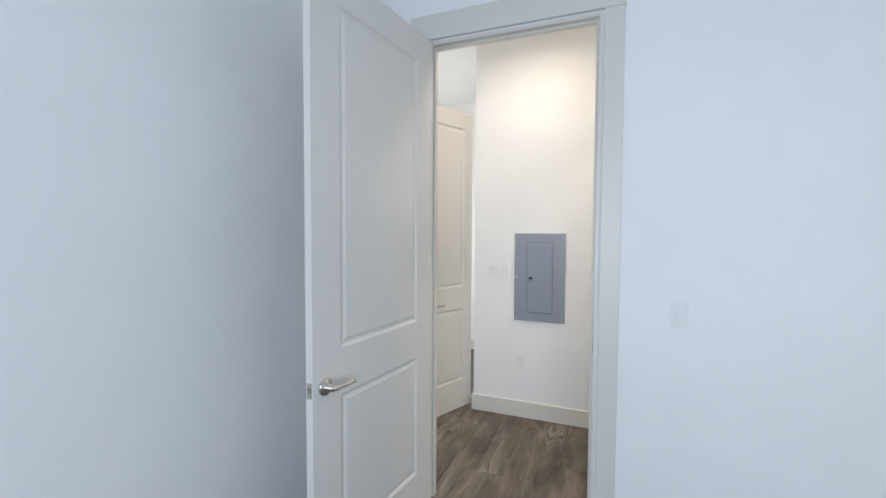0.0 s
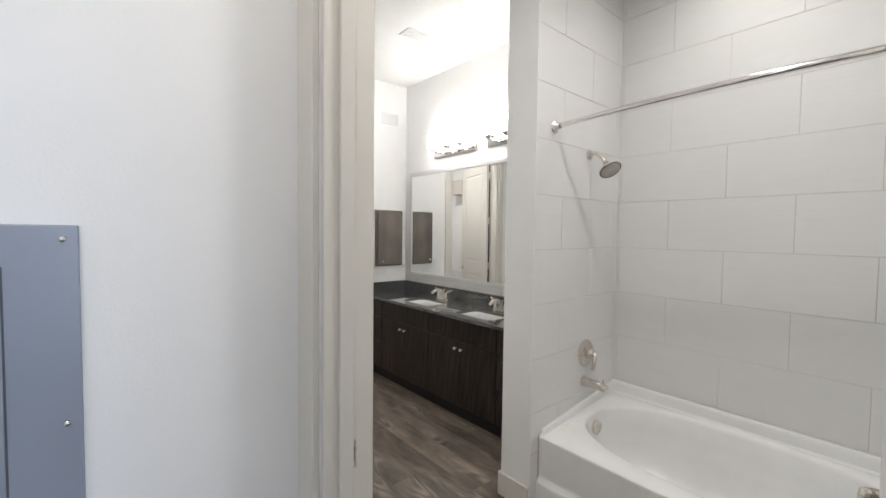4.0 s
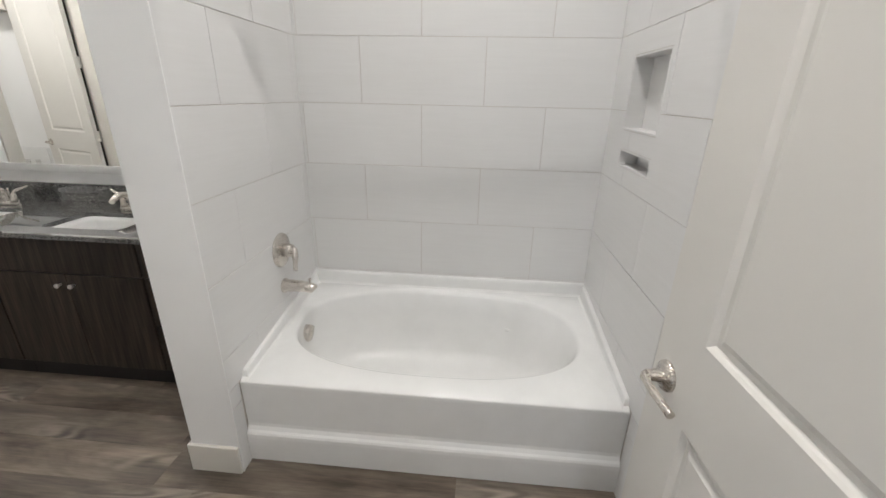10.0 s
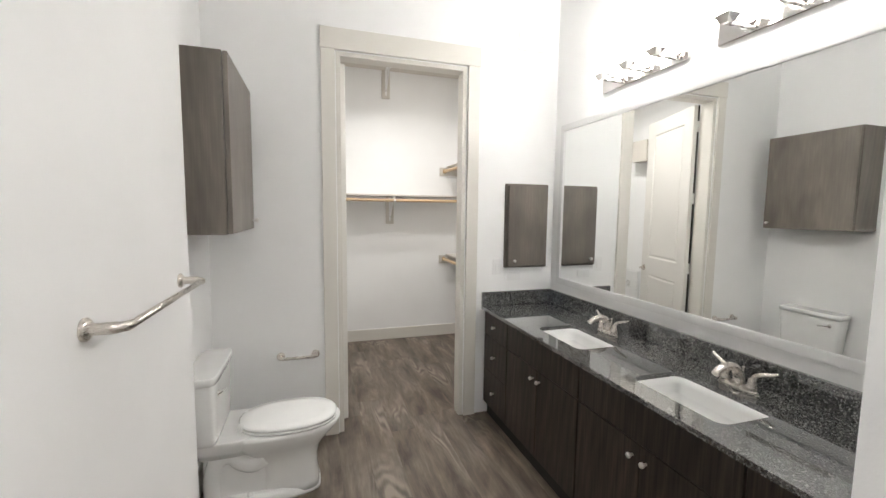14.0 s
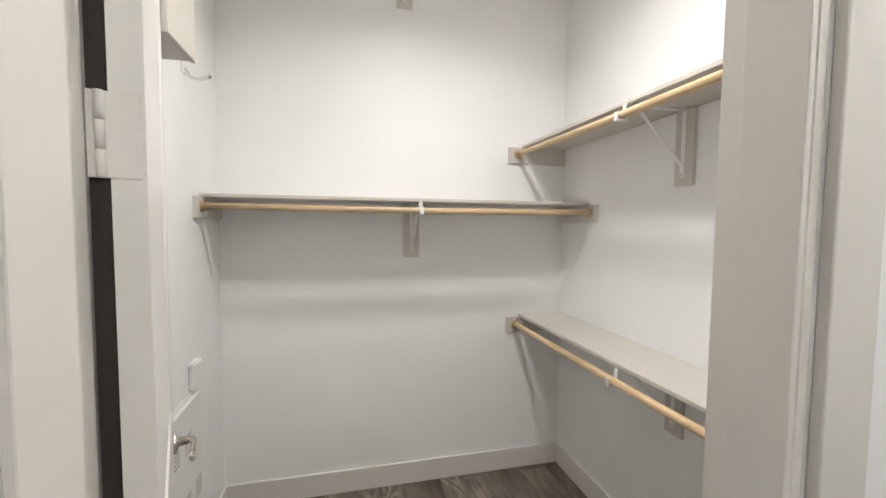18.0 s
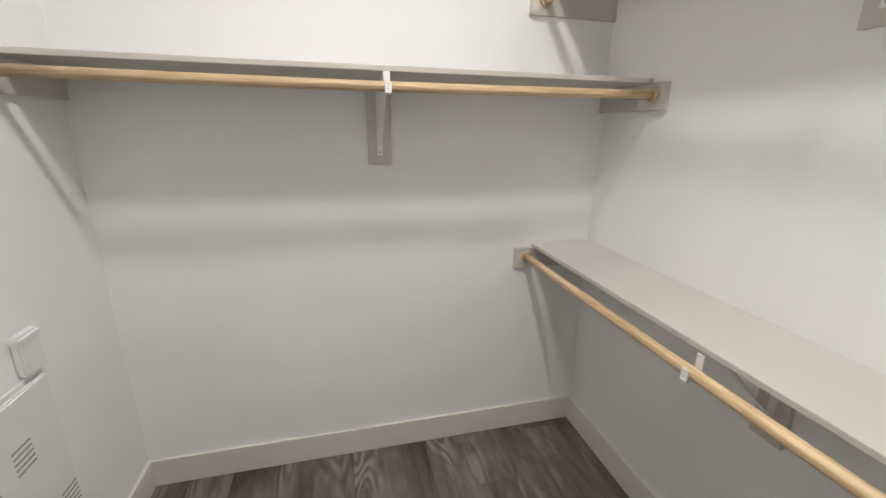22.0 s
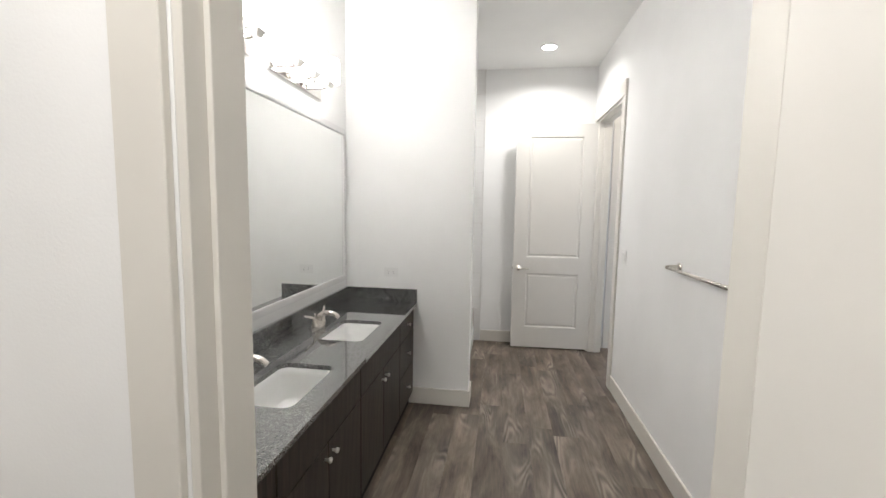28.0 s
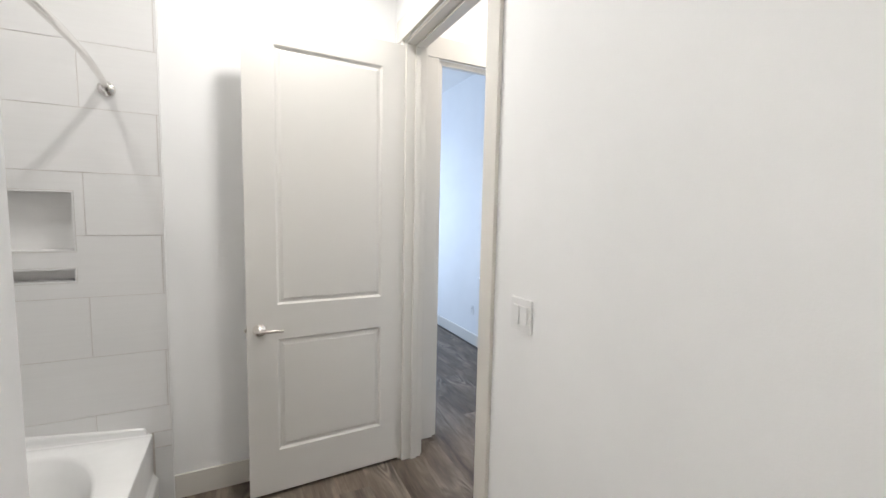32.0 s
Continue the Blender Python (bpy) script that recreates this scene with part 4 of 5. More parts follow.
def blob(levels, n=36):
    """Lofts closed rings: each is (z, centre x, half length x, half width y, power[, taper towards +x])."""
    bm = bmesh.new()
    rings = []
    for z, cx, hx, hy, p, *more in levels:
        k = more[0] if more else 0.0
        rg = []
        for i in range(n):
            a = 2 * math.pi * i / n
            c, s = math.cos(a), math.sin(a)
            ux = math.copysign(abs(c) ** (2 / p), c)
            rg.append(bm.verts.new((cx + hx * ux, hy * (1 - k * ux) * math.copysign(abs(s) ** (2 / p), s), z)))
        rings.append(rg)
    for a, b in zip(rings, rings[1:]):
        for i in range(n):
            f = bm.faces.new((a[i], a[(i + 1) % n], b[(i + 1) % n], b[i]))
            f.smooth = True
    bm.faces.new(rings[0][::-1])
    bm.faces.new(rings[-1])
    bmesh.ops.recalc_face_normals(bm, faces=bm.faces[:])
    return bm


def toilet():
    t = thing("toilet", (-0.148, 3.50, 0), "white ceramic two-piece toilet with closed lid", "toilet")
    part("foot", blob([(0.0, 0.34, 0.306, 0.150, 4, 0.24), (0.010, 0.34, 0.305, 0.149, 4, 0.24), (0.034, 0.34, 0.300, 0.143, 4, 0.24), (0.058, 0.34, 0.285, 0.126, 4, 0.24)]), M_CERAMIC, t)
    part("pedestal", blob([(0.02, 0.475, 0.164, 0.116, 3.6), (0.06, 0.472, 0.162, 0.115, 3.6), (0.15, 0.468, 0.158, 0.114, 3.4), (0.20, 0.46, 0.168, 0.116, 3.0), (0.25, 0.445, 0.20, 0.128, 2.6), (0.29, 0.43, 0.245, 0.152, 2.5), (0.33, 0.42, 0.295, 0.172, 2.4), (0.365, 0.42, 0.33, 0.183, 2.3), (0.392, 0.42, 0.337, 0.185, 2.3)]), M_CERAMIC, t)
    part("web", boxes((0.055, -0.104, 0.02, 0.42, 0.104, 0.32), bevel=0.03, seg=3), M_CERAMIC, t)
    trap = bent([(0.36, 0.0, 0.235), (0.30, 0.0, 0.205), (0.24, 0.0, 0.225), (0.19, 0.0, 0.27), (0.13, 0.0, 0.25), (0.10, 0.0, 0.16), (0.10, 0.0, 0.03)], 6)
    for s in (-1, 1):
        part("trapway", tube([(p.x, p.y + s * 0.078, p.z) for p in trap], 0.046, 14), M_CERAMIC, t)
    part("deck", blob([(0.28, 0.15, 0.13, 0.125, 5), (0.34, 0.15, 0.145, 0.165, 5), (0.385, 0.15, 0.148, 0.185, 5), (0.395, 0.15, 0.145, 0.182, 5)]), M_CERAMIC, t)
    part("tank", blob([(0.395, 0.080, 0.066, 0.205, 7), (0.42, 0.080, 0.070, 0.212, 7), (0.70, 0.080, 0.077, 0.228, 7), (0.715, 0.080, 0.075, 0.226, 7)]), M_CERAMIC, t)
    part("tank_lid", blob([(0.715, 0.082, 0.081, 0.238, 7), (0.745, 0.082, 0.083, 0.240, 7), (0.755, 0.082, 0.077, 0.234, 7)]), M_CERAMIC, t)
    part("seat", blob([(0.393, 0.480, 0.258, 0.182, 2.3), (0.408, 0.480, 0.261, 0.185, 2.3)]), M_CERAMIC, t)
    part("lid", blob([(0.410, 0.480, 0.256, 0.180, 2.3), (0.422, 0.480, 0.260, 0.184, 2.3), (0.429, 0.480, 0.251, 0.175, 2.3), (0.432, 0.480, 0.195, 0.13, 2.3)]), M_CERAMIC, t)
    for s in (-0.08, 0.08):
        part("seat_hinge", boxes((0.225, s - 0.02, 0.395, 0.26, s + 0.02, 0.43), bevel=0.006, seg=2), M_CERAMIC, t)
    for s in (-1, 1):
        part("bolt_cap", lathe([(0.014, 0), (0.013, 0.012), (0.007, 0.018), (0, 0.019)], Matrix.Translation((0.28, s * 0.125, 0.056)), 12), M_CERAMIC, t)
    fl = Matrix.Translation((0.155, -0.165, 0.655)) @ Euler((0, radians(90), 0)).to_matrix().to_4x4()
    part("flush_lever", merged(lathe([(0.016, 0), (0.014, 0.012), (0, 0.014)], fl, 16), tube([(0.166, -0.165, 0.655), (0.174, -0.14, 0.652), (0.176, -0.095, 0.646)], [0.007, 0.006, 0.005], 10)), M_CHROME, t, "chrome flush lever")


toilet()


def wall_bar(name, m, length, stand, r, label, cat):
    """A bar on two posts: local x along it, y out of the wall."""
    b = thing(name, m, label, cat)
    for x in (0.0, length):
        s = 1 if x == 0 else -1
        rot = Matrix.Translation((x, 0, 0)) @ Euler((radians(-90), 0, 0)).to_matrix().to_4x4()
        part("flange", lathe([(0.027, 0), (0.027, 0.006), (0.022, 0.011), (0.013, 0.014)], rot, 24), M_NICKEL, b)
        part("post", tube(bent([(x, 0.008, 0), (x, stand * 0.6, 0), (x + s * 0.012, stand * 0.93, 0), (x + s * 0.03, stand, 0)], 5), [0.014] * 8 + [0.012] * 8, 14), M_NICKEL, b)
    part("bar", tube([(0.02, stand, 0), (length - 0.02, stand, 0)], r, 14), M_NICKEL, b)
    return b


wall_bar("towel_bar", pose(0.0, 2.862, 1.302, 0, 0, -90), 0.662, 0.08, 0.0095, "brushed nickel towel bar on two wall posts", "towel bar")
wall_bar("toilet_paper_holder", pose(0.476, 3.98, 0.592, 0, 0, 180), 0.222, 0.06, 0.0105, "brushed nickel toilet paper holder without a roll", "paper holder")


def wall_plate(m, w, h, kind, label):
    """Cover plate on a wall: local x along, y out of the wall, z up, from its centre."""
    p = thing("light_switch" if kind.startswith("switch") else ("blank_cover" if kind == "blank" else "wall_outlet"), m, label, "switch" if kind.startswith("switch") else ("cover plate" if kind == "blank" else "outlet"))
    part("plate", boxes((-w / 2, 0, -h / 2, w / 2, 0.0068, h / 2), bevel=0.002, seg=2), M_PLATE, p)
    if kind.startswith("switch"):
        n = int(kind[6:] or 1)
        if n == 3:
            part("indicator", boxes((0.043, 0.0105, 0.018, 0.051, 0.0122, 0.026)), M_DARK, p, "dark indicator dot")
        for i in range(n):
            x = (i - (n - 1) / 2) * 0.046
            part("rocker", boxes((x - 0.016, 0.006, -0.033, x + 0.016, 0.0115, 0.033), bevel=0.0015), M_PLATE, p)
    elif kind == "outlet":
        for z in (-0.02, 0.02):
            part("socket", boxes((-0.016, 0.006, z - 0.013, 0.016, 0.008, z + 0.013), bevel=0.001), M_PLATE, p)
            # slots aren't cut; raised black strips carry the shade inside them
            part("slot", boxes((-0.007, 0.0078, z - 0.004, -0.005, 0.0086, z + 0.006), (0.005, 0.0078, z - 0.004, 0.007, 0.0086, z + 0.006)), M_DARK, p, "near-black strips coloured as the shade in the socket slots")
    elif kind == "outlet_wide":
        for x in (-0.02, 0.02):
            part("socket", boxes((x - 0.015, 0.006, -0.016, x + 0.015, 0.008, 0.016), bevel=0.001), M_PLATE, p)
            # black strips again, painted shade for uncut slots
            part("slot", boxes((x - 0.005, 0.0078, -0.008, x + 0.005, 0.0086, -0.006), (x - 0.005, 0.0078, 0.005, x + 0.005, 0.0086, 0.007)), M_DARK, p, "near-black strips coloured as the shade in the socket slots")
    return p


# on the closet partition, beside the medicine cabinet
wall_plate(pose(1.822, 3.98, 1.152, 0, 0, 180), 0.075, 0.118, "switch1", "white single rocker switch beside the closet doorway")
wall_plate(pose(1.963, 3.98, 1.072, 0, 0, 180), 0.118, 0.06, "blank", "white blank cover plate under the medicine cabinet")
# on the pier above the side splash
wall_plate(pose(1.915, 1.50, 1.095, 0, 0, 0), 0.118, 0.075, "outlet_wide", "white double outlet above the granite side splash")
# bathroom wall beside the doorway
wall_plate(pose(0.0, 1.13, 1.243, 0, 0, -90), 0.118, 0.118, "switch2", "white double rocker switch beside the bathroom door")
# vestibule wall
wall_plate(pose(-1.105, 0.95, 1.222, 0, 0, 180), 0.165, 0.118, "switch3", "white triple rocker switch beside the breaker panel")
wall_plate(pose(-0.905, 0.95, 0.47, 0, 0, 180), 0.07, 0.114, "outlet", "white outlet low on the vestibule wall")
# bedroom wall
wall_plate(pose(0.050, -0.32, 1.182, 0, 0, 180), 0.075, 0.118, "switch1", "white single switch on the bedroom wall")
wall_plate(pose(-1.62, -1.95, 0.42, 0, 0, -90), 0.07, 0.114, "outlet", "white outlet low on the bedroom wall")


def breaker_panel():
    p = thing("breaker_panel", (-0.967, 0.95, 0.823), "grey metal electrical breaker panel set into the wall", "breaker panel")
    w, h = 0.411, 0.726
    part("cover", boxes((0, -0.012, 0, w, 0.0, h), bevel=0.0025), M_GREYPANEL, p)
    x0, x1, z0, z1 = 0.106, 0.310, 0.075, h - 0.075
    part("door", boxes((x0, -0.0165, z0, x1, -0.0125, z1), bevel=0.0015), M_GREYPANEL, p)
    # thin sheet behind the door, darkened to draw the shade at its edge
    part("door_gap_shade", boxes((x0 - 0.0025, -0.0128, z0 - 0.003, x1 + 0.003, -0.0119, z1 + 0.003)), M_PANEL_SHADE, p, "dark strip coloured as the shade round the panel door")
    part("embossed_frame", boxes((x0 + 0.018, -0.0185, z1 - 0.024, x1 - 0.012, -0.0165, z1 - 0.016), (x1 - 0.018, -0.0185, z1 - 0.09, x1 - 0.013, -0.0165, z1 - 0.02), bevel=0.0007), M_GREYPANEL, p)
    part("latch", boxes((x0 + 0.006, -0.021, 0.338, x0 + 0.055, -0.0165, 0.378), bevel=0.002), M_GREYPANEL, p)
    part("latch_slide", boxes((x0 + 0.018, -0.0235, 0.347, x0 + 0.044, -0.021, 0.369), bevel=0.001), M_DARK, p, "dark latch slide")
    for x in (0.022, w - 0.022):
        for z in (0.025, h / 2, h - 0.025):
            part("screw", lathe([(0.006, 0), (0.005, 0.003), (0, 0.0036)], Matrix.Translation((x, -0.012, z)) @ Euler((radians(90), 0, 0)).to_matrix().to_4x4(), 12), M_CHROME, p, "bright screw")


breaker_panel()


def door_stop():
    s = thing("door_stop", (-1.332, 0.962, 0.085), "small spring door stop on the baseboard", "door stop")
    part("spring", tube([(0, 0, 0), (-0.045, 0, 0.004)], 0.0045, 10), M_CHROME, s)
    part("tip", tube([(-0.045, 0, 0.004), (-0.056, 0, 0.005)], 0.007, 10), M_PLATE, s, "white rubber tip")


door_stop()


def downlight(x, y, label):
    d = thing("recessed_downlight", (x, y, CEIL), label, "ceiling light")
    part("trim_ring", lathe([(0.095, 0), (0.095, -0.004), (0.085, -0.009), (0.072, -0.006), (0.072, 0)], Matrix(), 36), M_PLATE, d, "white trim ring")
    part("lens", lathe([(0.0, -0.0055), (0.071, -0.0055), (0.071, -0.003)], Matrix(), 36), M_LENS, d, "glowing lens")


downlight(0.61, 0.36, "round recessed ceiling downlight, lit, over the bathroom entry")
downlight(1.70, 0.53, "round recessed ceiling downlight, lit, over the bathtub")
downlight(-0.75, 0.22, "round recessed ceiling downlight, lit, over the vestibule")


def closet_light():
    c = thing("closet_ceiling_light", (1.36, 4.79, CEIL), "round flush ceiling light in the closet, lit", "ceiling light")
    part("base", lathe([(0.16, 0), (0.16, -0.012), (0.15, -0.016)], Matrix(), 32), M_PLATE, c)
    part("diffuser", lathe([(0.148, -0.016), (0.135, -0.028), (0.09, -0.036), (0, -0.038)], Matrix(), 32), M_LENS, c, "glowing diffuser")


closet_light()


def grille(name, m, w, h, n, label):
    g = thing(name, m, label, "vent")
    f = 0.02
    part("frame", boxes((-w / 2, 0, -h / 2, w / 2, 0.008, -h / 2 + f), (-w / 2, 0, h / 2 - f, w / 2, 0.008, h / 2), (-w / 2, 0, -h / 2 + f, -w / 2 + f, 0.008, h / 2 - f), (w / 2 - f, 0, -h / 2 + f, w / 2, 0.008, h / 2 - f), bevel=0.001), M_PLATE, g)
    part("backing", boxes((-w / 2 + f, 0.0005, -h / 2 + f, w / 2 - f, 0.002, h / 2 - f)), M_BRACKET, g)
    for i in range(n):
        z = -h / 2 + f + (h - 2 * f) * (i + 0.5) / n
        part("slat", boxes((-w / 2 + f, 0.002, z - 0.004, w / 2 - f, 0.007, z + 0.003)), M_PLATE, g)
    return g


grille("supply_vent", pose(2.07, 3.98, 2.845, 0, 0, 180), 0.23, 0.13, 6, "white supply air grille high on the wall")
grille("exhaust_vent", pose(1.61, 2.86, CEIL, -90, 0, 0), 0.26, 0.16, 8, "white ceiling exhaust grille")


def sprinkler():
    s = thing("sprinkler_head", (0.936, 2.078, CEIL), "white ceiling fire sprinkler head", "sprinkler")
    part("escutcheon", lathe([(0.04, 0), (0.038, -0.006), (0.015, -0.012), (0.012, -0.03), (0, -0.03)], Matrix(), 24), M_PLATE, s)
    part("deflector", lathe([(0.018, -0.042), (0.018, -0.044), (0, -0.044)], Matrix(), 16), M_PLATE, s)
    part("frame_arm", boxes((-0.008, -0.002, -0.044, -0.005, 0.002, -0.028), (0.005, -0.002, -0.044, 0.008, 0.002, -0.028)), M_PLATE, s)


sprinkler()

# ---------------------------------------------------------------- closet shelving
SHELF_D, ROD_OFF, CLEAT_D = 0.305, 0.335, 0.395


def strap(x, a, b, half, thick):
    """A flat steel bar from a to b in the plane across x, with its ends bent flat against what they meet."""
    bm = bmesh.new()
    path = [(a[0], a[1] - 0.022), a, b, (b[0] + 0.022, b[1])]
    d = Vector((b[0] - a[0], b[1] - a[1])).normalized()
    n = Vector((-d.y, d.x)) * thick
    rows = [[bm.verts.new((x + sx * half, p[0] - k * n.x, p[1] - k * n.y)) for sx, k in ((-1, 0), (1, 0), (1, 1), (-1, 1))] for p in path]
    for p, q in zip(rows, rows[1:]):
        for i in range(4):
            bm.faces.new((p[i], p[(i + 1) % 4], q[(i + 1) % 4], q[i]))
    bm.faces.new(rows[0])
    bm.faces.new(rows[-1])
    bmesh.ops.recalc_face_normals(bm, faces=bm.faces[:])
    return bm


def closet_shelf(m, length, brackets, label):
    """Shelf on cleats with a hanging rod. Local x along the wall from its left end, y out of the wall, z up from the shelf's underside."""
    s = thing("closet_shelf", m, label, "shelf", "closet shelves")
    part("board", boxes((0.002, 0.002, 0.0, length - 0.002, SHELF_D, 0.018), bevel=0.002), M_SHELF, s)
    for x in (0.0, length - 0.018):
        part("end_cleat", boxes((x, 0.0, -0.100, x + 0.018, CLEAT_D, -0.0005), bevel=0.0015), M_SHELF, s)
        xs = x + 0.018 if x == 0 else x
        d = 1 if x == 0 else -1
        part("rod_socket", lathe([(0.027, 0), (0.027, 0.010), (0.021, 0.012)], Matrix.Translation((xs, ROD_OFF, -0.043)) @ Euler((0, radians(90 * d), 0)).to_matrix().to_4x4(), 20), M_ROD, s, "round wooden rod socket")
    pts = [(0.02 + (length - 0.04) * i / 8, ROD_OFF, -0.043 - 0.006 * math.sin(math.pi * i / 8)) for i in range(9)]
    part("hanging_rod", tube(pts, 0.0165, 16), M_ROD, s, "round pine hanging rod")
    for bx in brackets:
        part("bracket_plate", boxes((bx - 0.047, 0.0, -0.320, bx + 0.047, 0.019, -0.0005), bevel=0.0015), M_SHELF, s, "painted backing board")
        br = [(bx - 0.011, 0.019, -0.285, bx + 0.011, 0.023, -0.002), (bx - 0.011, 0.023, -0.007, bx + 0.011, 0.29, -0.002)]
        bm = boxes(*br, bevel=0.0008)
        diag = strap(bx, (0.023, -0.240), (0.250, -0.012), 0.010, 0.004)
        hook = boxes((bx - 0.011, ROD_OFF - 0.024, -0.070, bx + 0.011, ROD_OFF - 0.018, -0.001), (bx - 0.011, ROD_OFF - 0.024, -0.071, bx + 0.011, ROD_OFF + 0.023, -0.064), (bx - 0.011, ROD_OFF + 0.018, -0.071, bx + 0.011, ROD_OFF + 0.022, -0.036), bevel=0.0008)
        b = part("bracket", merged(bm, diag, hook), M_BRACKET, s, "white steel shelf and rod bracket")
        part("screw", lathe([(0.005, 0), (0, 0.003)], Matrix.Translation((bx, 0.023, -0.272)) @ Euler((radians(-90), 0, 0)).to_matrix().to_4x4(), 8), M_CHROME, b)
    return s


closet_shelf(pose(2.36, 6.02, 1.742, 0, 0, 180), 2.08, [1.020], "cream painted closet shelf with a pine rod at chest height")
closet_shelf(pose(2.36, 6.02, 3.200, 0, 0, 180), 2.08, [1.065], "cream painted top closet shelf with a pine rod")
closet_shelf(pose(2.36, 4.12, 1.024, 0, 0, 90), 1.90, [0.897], "low cream painted closet shelf with a pine rod")
closet_shelf(pose(2.36, 4.12, 2.115, 0, 0, 90), 1.90, [0.899], "high cream painted closet shelf with a pine rod")


def wiring_enclosure():
    e = thing("wiring_enclosure", (0.28, 5.60, 0.195), "white louvred wiring enclosure set into the closet wall", "wiring box")
    w, h = 0.46, 0.68
    part("flange", boxes((0, -w, 0, 0.006, 0, h), bevel=0.002), M_PLATE, e)
    part("lid", boxes((0.006, -w + 0.012, 0.012, 0.022, -0.012, h - 0.012), bevel=0.006, seg=2), M_PLATE, e)
    for yc, zc in ((-0.17, 0.50), (-0.30, 0.50), (-0.06, 0.25), (-0.19, 0.25), (-0.32, 0.25)):
        for k in range(5):
            # lid stays uncut; each grey strip has a slot's shade as its colour
            part("louvre_slot_shade", boxes((0.0215, yc - 0.035, zc + (k - 2) * 0.017 - 0.003, 0.0228, yc + 0.035, zc + (k - 2) * 0.017 + 0.003)), M_NOZZLE_AND_SLOT, e, "grey strip coloured as the shade in a louvre slot")


def adapter_box():
    a = thing("wall_adapter", (0.28, 5.555, 0.885), "small white plastic box on the closet wall above the enclosure", "adapter")
    part("body", boxes((0, -0.042, 0, 0.028, 0.042, 0.115), bevel=0.008, seg=2), M_PLATE, a)
    part("cap", boxes((0, -0.046, 0.098, 0.033, 0.046, 0.125), bevel=0.008, seg=2), M_PLATE, a)


def wall_hook():
    k = thing("wall_hook", (0.28, 5.56, 2.275), "small white coat hook high on the closet wall", "hook")
    part("plate", boxes((0, -0.03, -0.02, 0.005, 0.03, 0.055), bevel=0.001), M_BRACKET, k)
    part("arm", tube(bent([(0.004, 0, 0.0), (0.03, -0.01, -0.035), (0.07, -0.03, -0.048), (0.12, -0.06, -0.045)], 4), 0.007, 8), M_CHROME, k)


wiring_enclosure()
adapter_box()
wall_hook()


def wall_box():
    w = thing("wall_box", (0.28, 4.985, 2.19), "small cream painted box high on the closet wall", "wall box")
    part("body", boxes((0, 0, 0, 0.132, 0.24, 0.235), bevel=0.002), M_SHELF, w)
    part("cover", boxes((0.132, -0.004, -0.004, 0.150, 0.244, 0.239), bevel=0.003, seg=2), M_SHELF, w, "flat cream cover")


wall_box()

# ---------------------------------------------------------------- tiles of the tub alcove
ROW0, ROWH, TW = 1.757, 0.303, 0.606
GAP = 0.0024


def tile_wall(name, lo_backing, place, u_lo, u_hi, joint_even, joint_odd, holes=(), label=""):
    """Tiles on one wall. place(u0, u1, z0, z1) gives a box; joints repeat every TW."""
    top, bottom = CEIL, TZ
    base = structure(name, boxes(lo_backing), M_GROUT, label, "tiled wall")
    shared = {}
    k = -5
    while True:
        z0, z1 = ROW0 + k * ROWH, ROW0 + (k + 1) * ROWH
        k += 1
        if z0 >= top:
            break
        if z1 <= bottom:
            continue
        za, zb = max(z0, bottom), min(z1, top)
        if zb - za < 0.02:
            continue
        j = joint_even if (k - 1) % 2 == 0 else joint_odd
        us = [u_lo]
        c = j - math.ceil((j - u_lo) / TW) * TW
        while c < u_hi:
            if c > u_lo + 0.01 and c < u_hi - 0.01:
                us.append(c)
            c += TW
        us.append(u_hi)
        for a, b in zip(us, us[1:]):
            rects = [(a, b, za, zb)]
            for h in holes:
                nxt = []
                for r in rects:
                    if h[1] <= r[0] or h[0] >= r[1] or h[3] <= r[2] or h[2] >= r[3]:
                        nxt.append(r)
                        continue
                    nxt += [q for q in ((r[0], r[1], r[2], h[2]), (r[0], r[1], h[3], r[3]), (r[0], h[0], max(r[2], h[2]), min(r[3], h[3])), (h[1], r[1], max(r[2], h[2]), min(r[3], h[3]))) if q[1] - q[0] > 0.006 and q[3] - q[2] > 0.006]
                rects = nxt
            for r in rects:
                cx, cz = (r[0] + r[1]) / 2, (r[2] + r[3]) / 2
                hu, hz, g = (r[1] - r[0]) / 2, (r[3] - r[2]) / 2, GAP / 2
                inset = tuple(g if abs(p - q) < 1e-6 else 0.0 for p, q in zip(r, (a, b, za, zb)))
                key = (round(hu, 3), round(hz, 3), inset)
                if key not in shared:
                    bm = boxes(place(-hu + inset[0], hu - inset[1], -hz + inset[2], hz - inset[3]), bevel=0.0012 if min(inset) > 0 else 0.0)
                    ob = part("tile", bm, M_TILE, base)
                    shared[key] = ob.data
                else:
                    ob = new("tile", shared[key])
                    ob.parent = base
                ob.location = Vector((cx, 0, cz)) if name != "tiled_wall_back" else Vector((0, cx, cz))
    return base


tile_wall("tiled_wall_back", (TILE_E + 0.003, TILE_S, 0.4, TILE_E + 0.012, TILE_N, CEIL), lambda a, b, c, d: (TILE_E, a, c, TILE_E + 0.010, b, d), TILE_S - 0.004, TILE_N + 0.004, 0.066, 0.366, label="large pale grey tiles behind the tub")
tile_wall("tiled_wall_north", (TILE_WN, TILE_N + 0.003, 0.0, TILE_E, TILE_N + 0.0118, CEIL), lambda a, b, c, d: (a, TILE_N, c, b, TILE_N + 0.010, d), TILE_WN, TILE_E, 1.823, 1.52, label="large pale grey tiles on the valve wall")
NICHES = [(NICHE[0] - 0.002, NICHE[1] + 0.002, NICHE[2] - 0.002, NICHE[3] + 0.002), (NICHE_LOW[0] - 0.002, NICHE_LOW[1] + 0.002, NICHE_LOW[2] - 0.002, NICHE_LOW[3] + 0.002)]


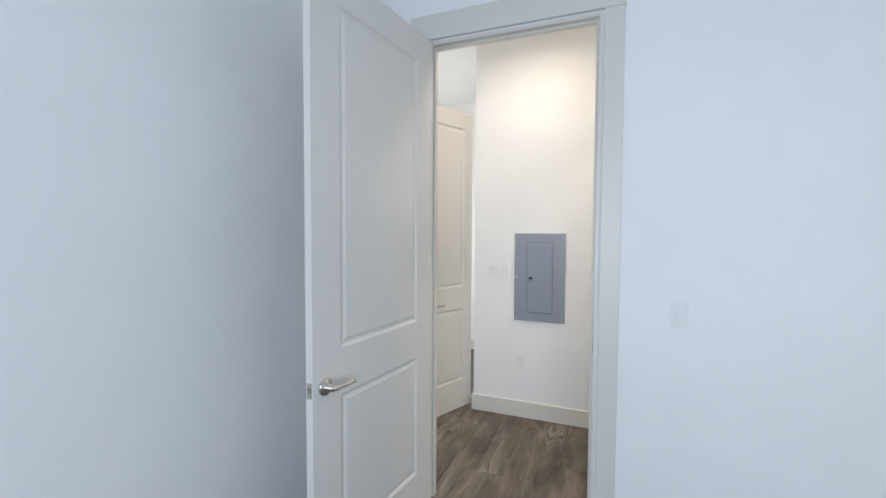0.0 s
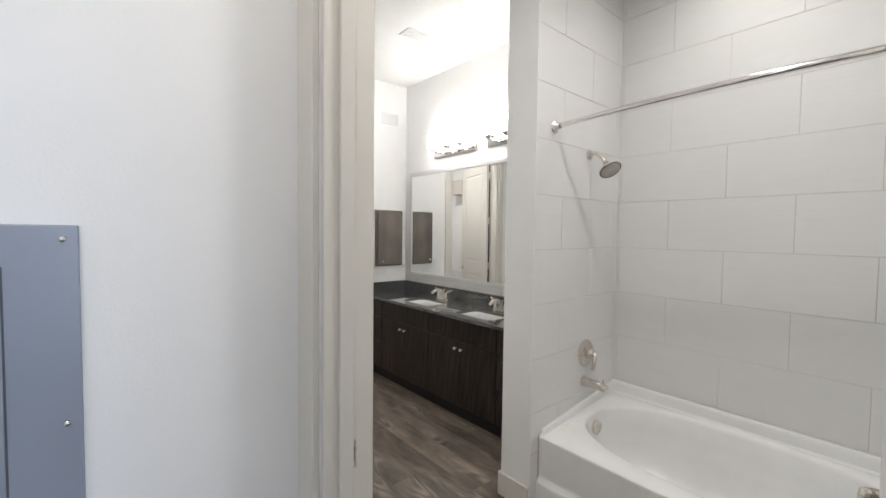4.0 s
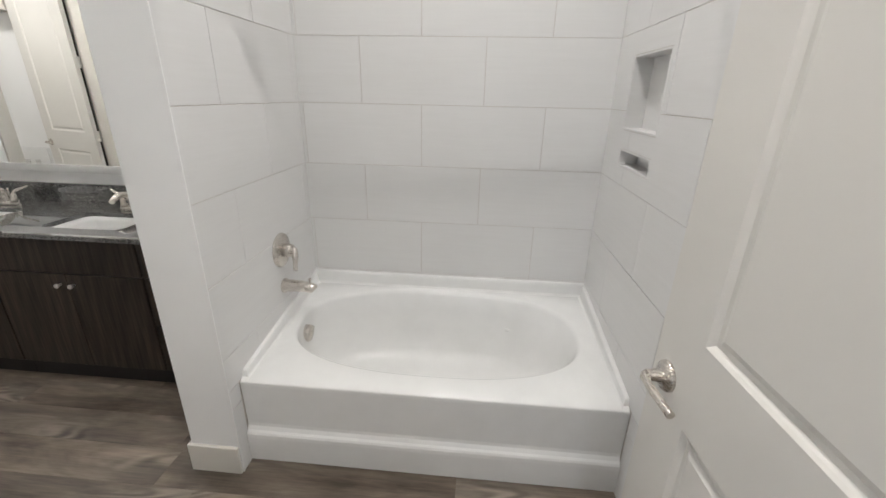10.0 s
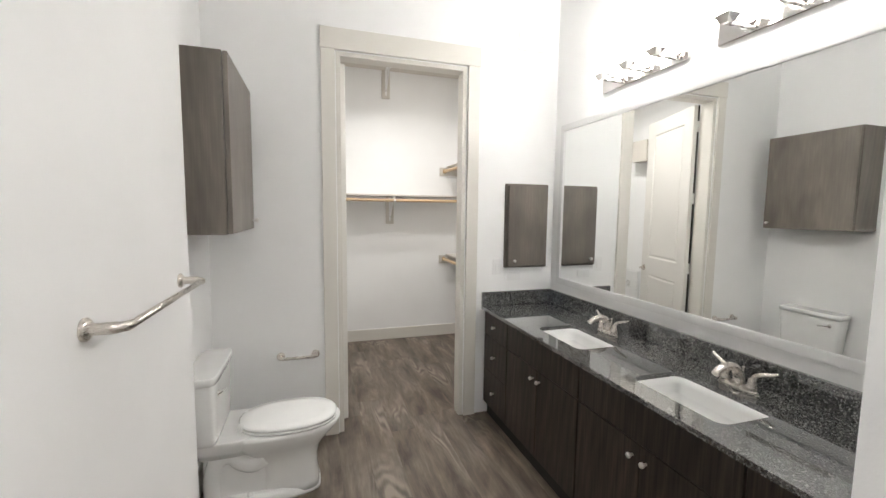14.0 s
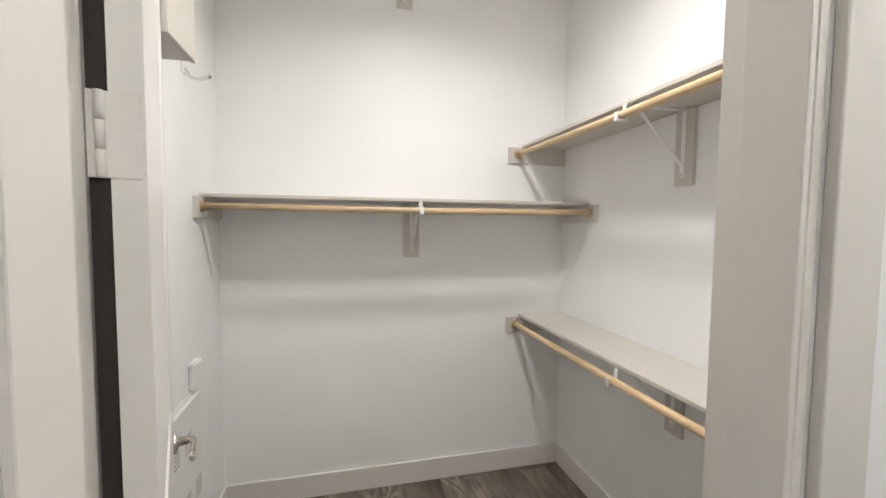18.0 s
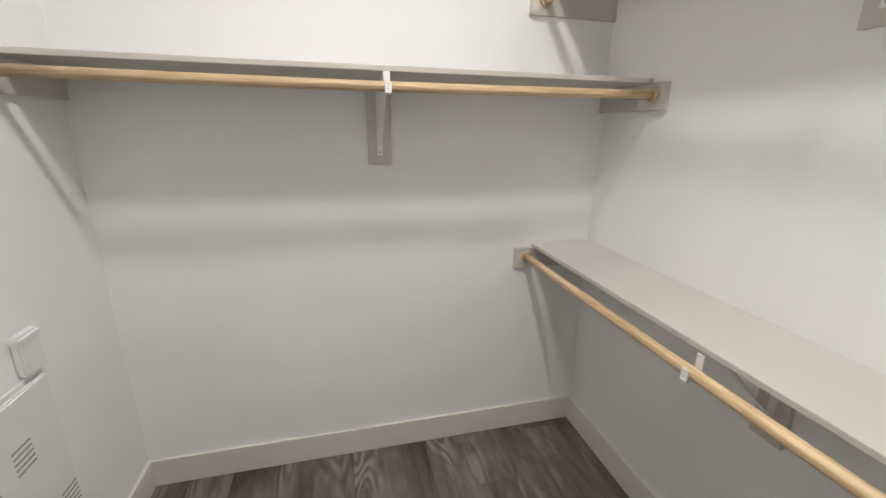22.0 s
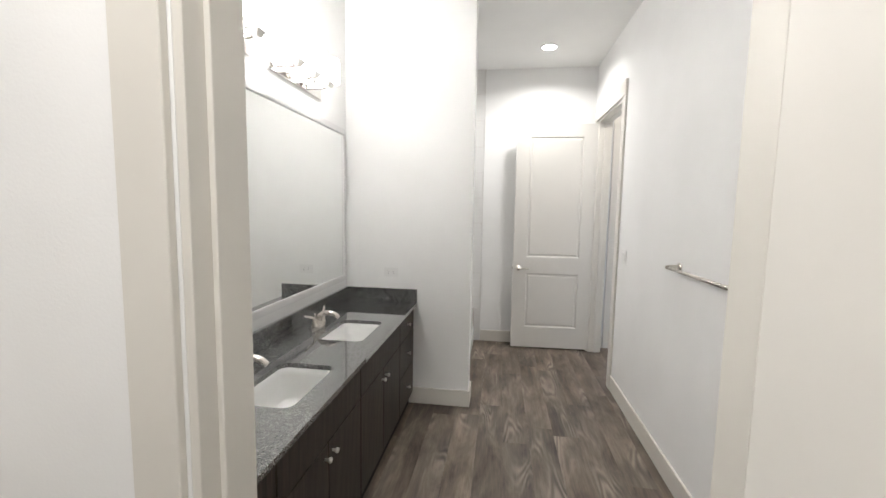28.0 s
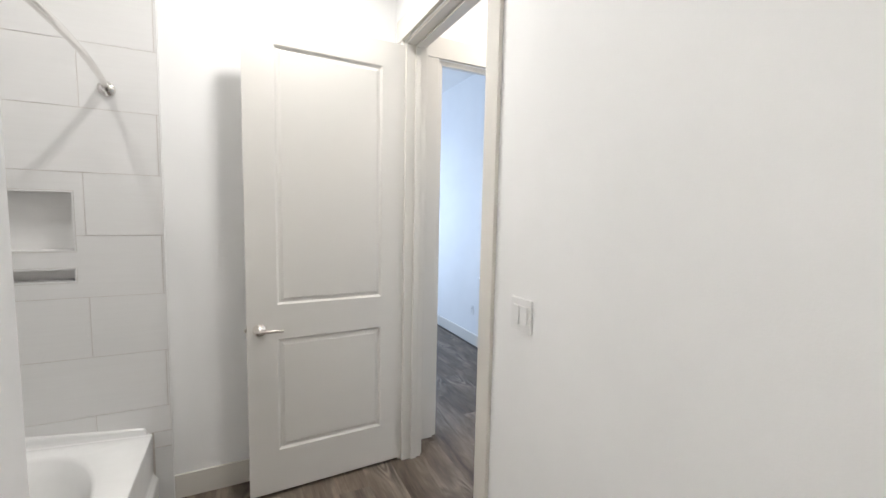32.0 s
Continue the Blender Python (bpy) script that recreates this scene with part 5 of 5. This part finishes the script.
def south_backing():
    return slab("y", TILE_S - 0.0118, TILE_S - 0.003, TILE_WS, TILE_E, [NICHE, NICHE_LOW], 0.0, CEIL)


sb = tile_wall("tiled_wall_south", (TILE_WS, TILE_S - 0.0118, 0.0, TILE_WS + 0.02, TILE_S - 0.003, 0.4), lambda a, b, c, d: (a, TILE_S - 0.010, c, b, TILE_S, d), TILE_WS, TILE_E, 1.876, 1.573, NICHES, label="large pale grey tiles with two recessed niches")
part("grout_bed", south_backing(), M_GROUT, sb)
for a, b, c, d in (NICHE, NICHE_LOW):
    yb = TILE_S - 0.085
    part("niche_lining", boxes((a, yb, c, b, yb + 0.01, d), (a, yb + 0.01, c, b, TILE_S, c + 0.008), (a, yb + 0.01, d - 0.008, b, TILE_S, d), (a, yb + 0.01, c + 0.008, a + 0.008, TILE_S, d - 0.008), (b - 0.008, yb + 0.01, c + 0.008, b, TILE_S, d - 0.008), bevel=0.0008), M_TILE, sb, "tiled niche lining")
# white edge trim where the tiles stop
structure("trim_tile_edge", boxes((TILE_WN - 0.004, TILE_N - 0.001, 0.0, TILE_WN, TILE_N + 0.0125, CEIL)), M_WALL, "white tile edge trim", "tile trim")
structure("trim_tile_edge", boxes((TILE_WS - 0.004, TILE_S - 0.0122, 0.0, TILE_WS, TILE_S + 0.001, CEIL)), M_WALL, "white tile edge trim", "tile trim")
# strips of tile in front of the tub, down to the floor
for y0, y1 in ((TILE_N, TILE_N + 0.010), (TILE_S - 0.010, TILE_S)):
    pr = sb if y1 < 0 else bpy.data.objects["tiled_wall_north"]
    for z0, z1 in ((0.0, 0.313), (0.317, TZ - 0.002)):
        part("tile", boxes((TILE_WS if y1 < 0 else TILE_WN, y0, z0, TX0 - 0.006, y1, z1), bevel=0.001), M_TILE, pr)

# ---------------------------------------------------------------- floor planks
FLOOR = structure("floor", boxes((-3.2, -4.3, -0.12, 3.1, 6.14, -0.0045)), M_SEAM, "grey-brown wood-look vinyl plank floor", "floor")
PW, PL = 0.182, 1.22
rng = random.Random(7)
plank_mesh = {}


def plank_run(x, w, y0, y1, y_start):
    """One row of planks, cut to y0..y1."""
    y = y_start
    while y < y1:
        a, b = max(y, y0), min(y + PL, y1)
        y += PL
        if b - a < 0.02:
            continue
        key = (round(w, 3), round(b - a, 3))
        if key not in plank_mesh:
            ob = part("plank", boxes((-w / 2 + 0.0002, -(b - a) / 2 + 0.0002, -0.004, w / 2 - 0.0002, (b - a) / 2 - 0.0002, 0.0), bevel=0.0004), M_FLOOR, FLOOR)
            plank_mesh[key] = ob.data
        else:
            ob = new("plank", plank_mesh[key])
            ob.parent = FLOOR
        ob.location = (x + w / 2, (a + b) / 2, 0)


x = -3.206
while x < 3.1:
    w = min(PW, 3.1 - x)
    start = -4.3 - rng.uniform(0, PL)
    if x < -1.75:
        plank_run(x, w, -0.31, 2.75, start)
    elif x < -1.32:
        plank_run(x, w, -4.3, 2.75, start)
    elif x < -0.32:
        plank_run(x, w, -4.3, 1.0, start)
    elif x < 2.36:
        plank_run(x, w, -4.3, 6.02, start)
    else:
        plank_run(x, w, -4.3, -0.26, start)
    x += PW
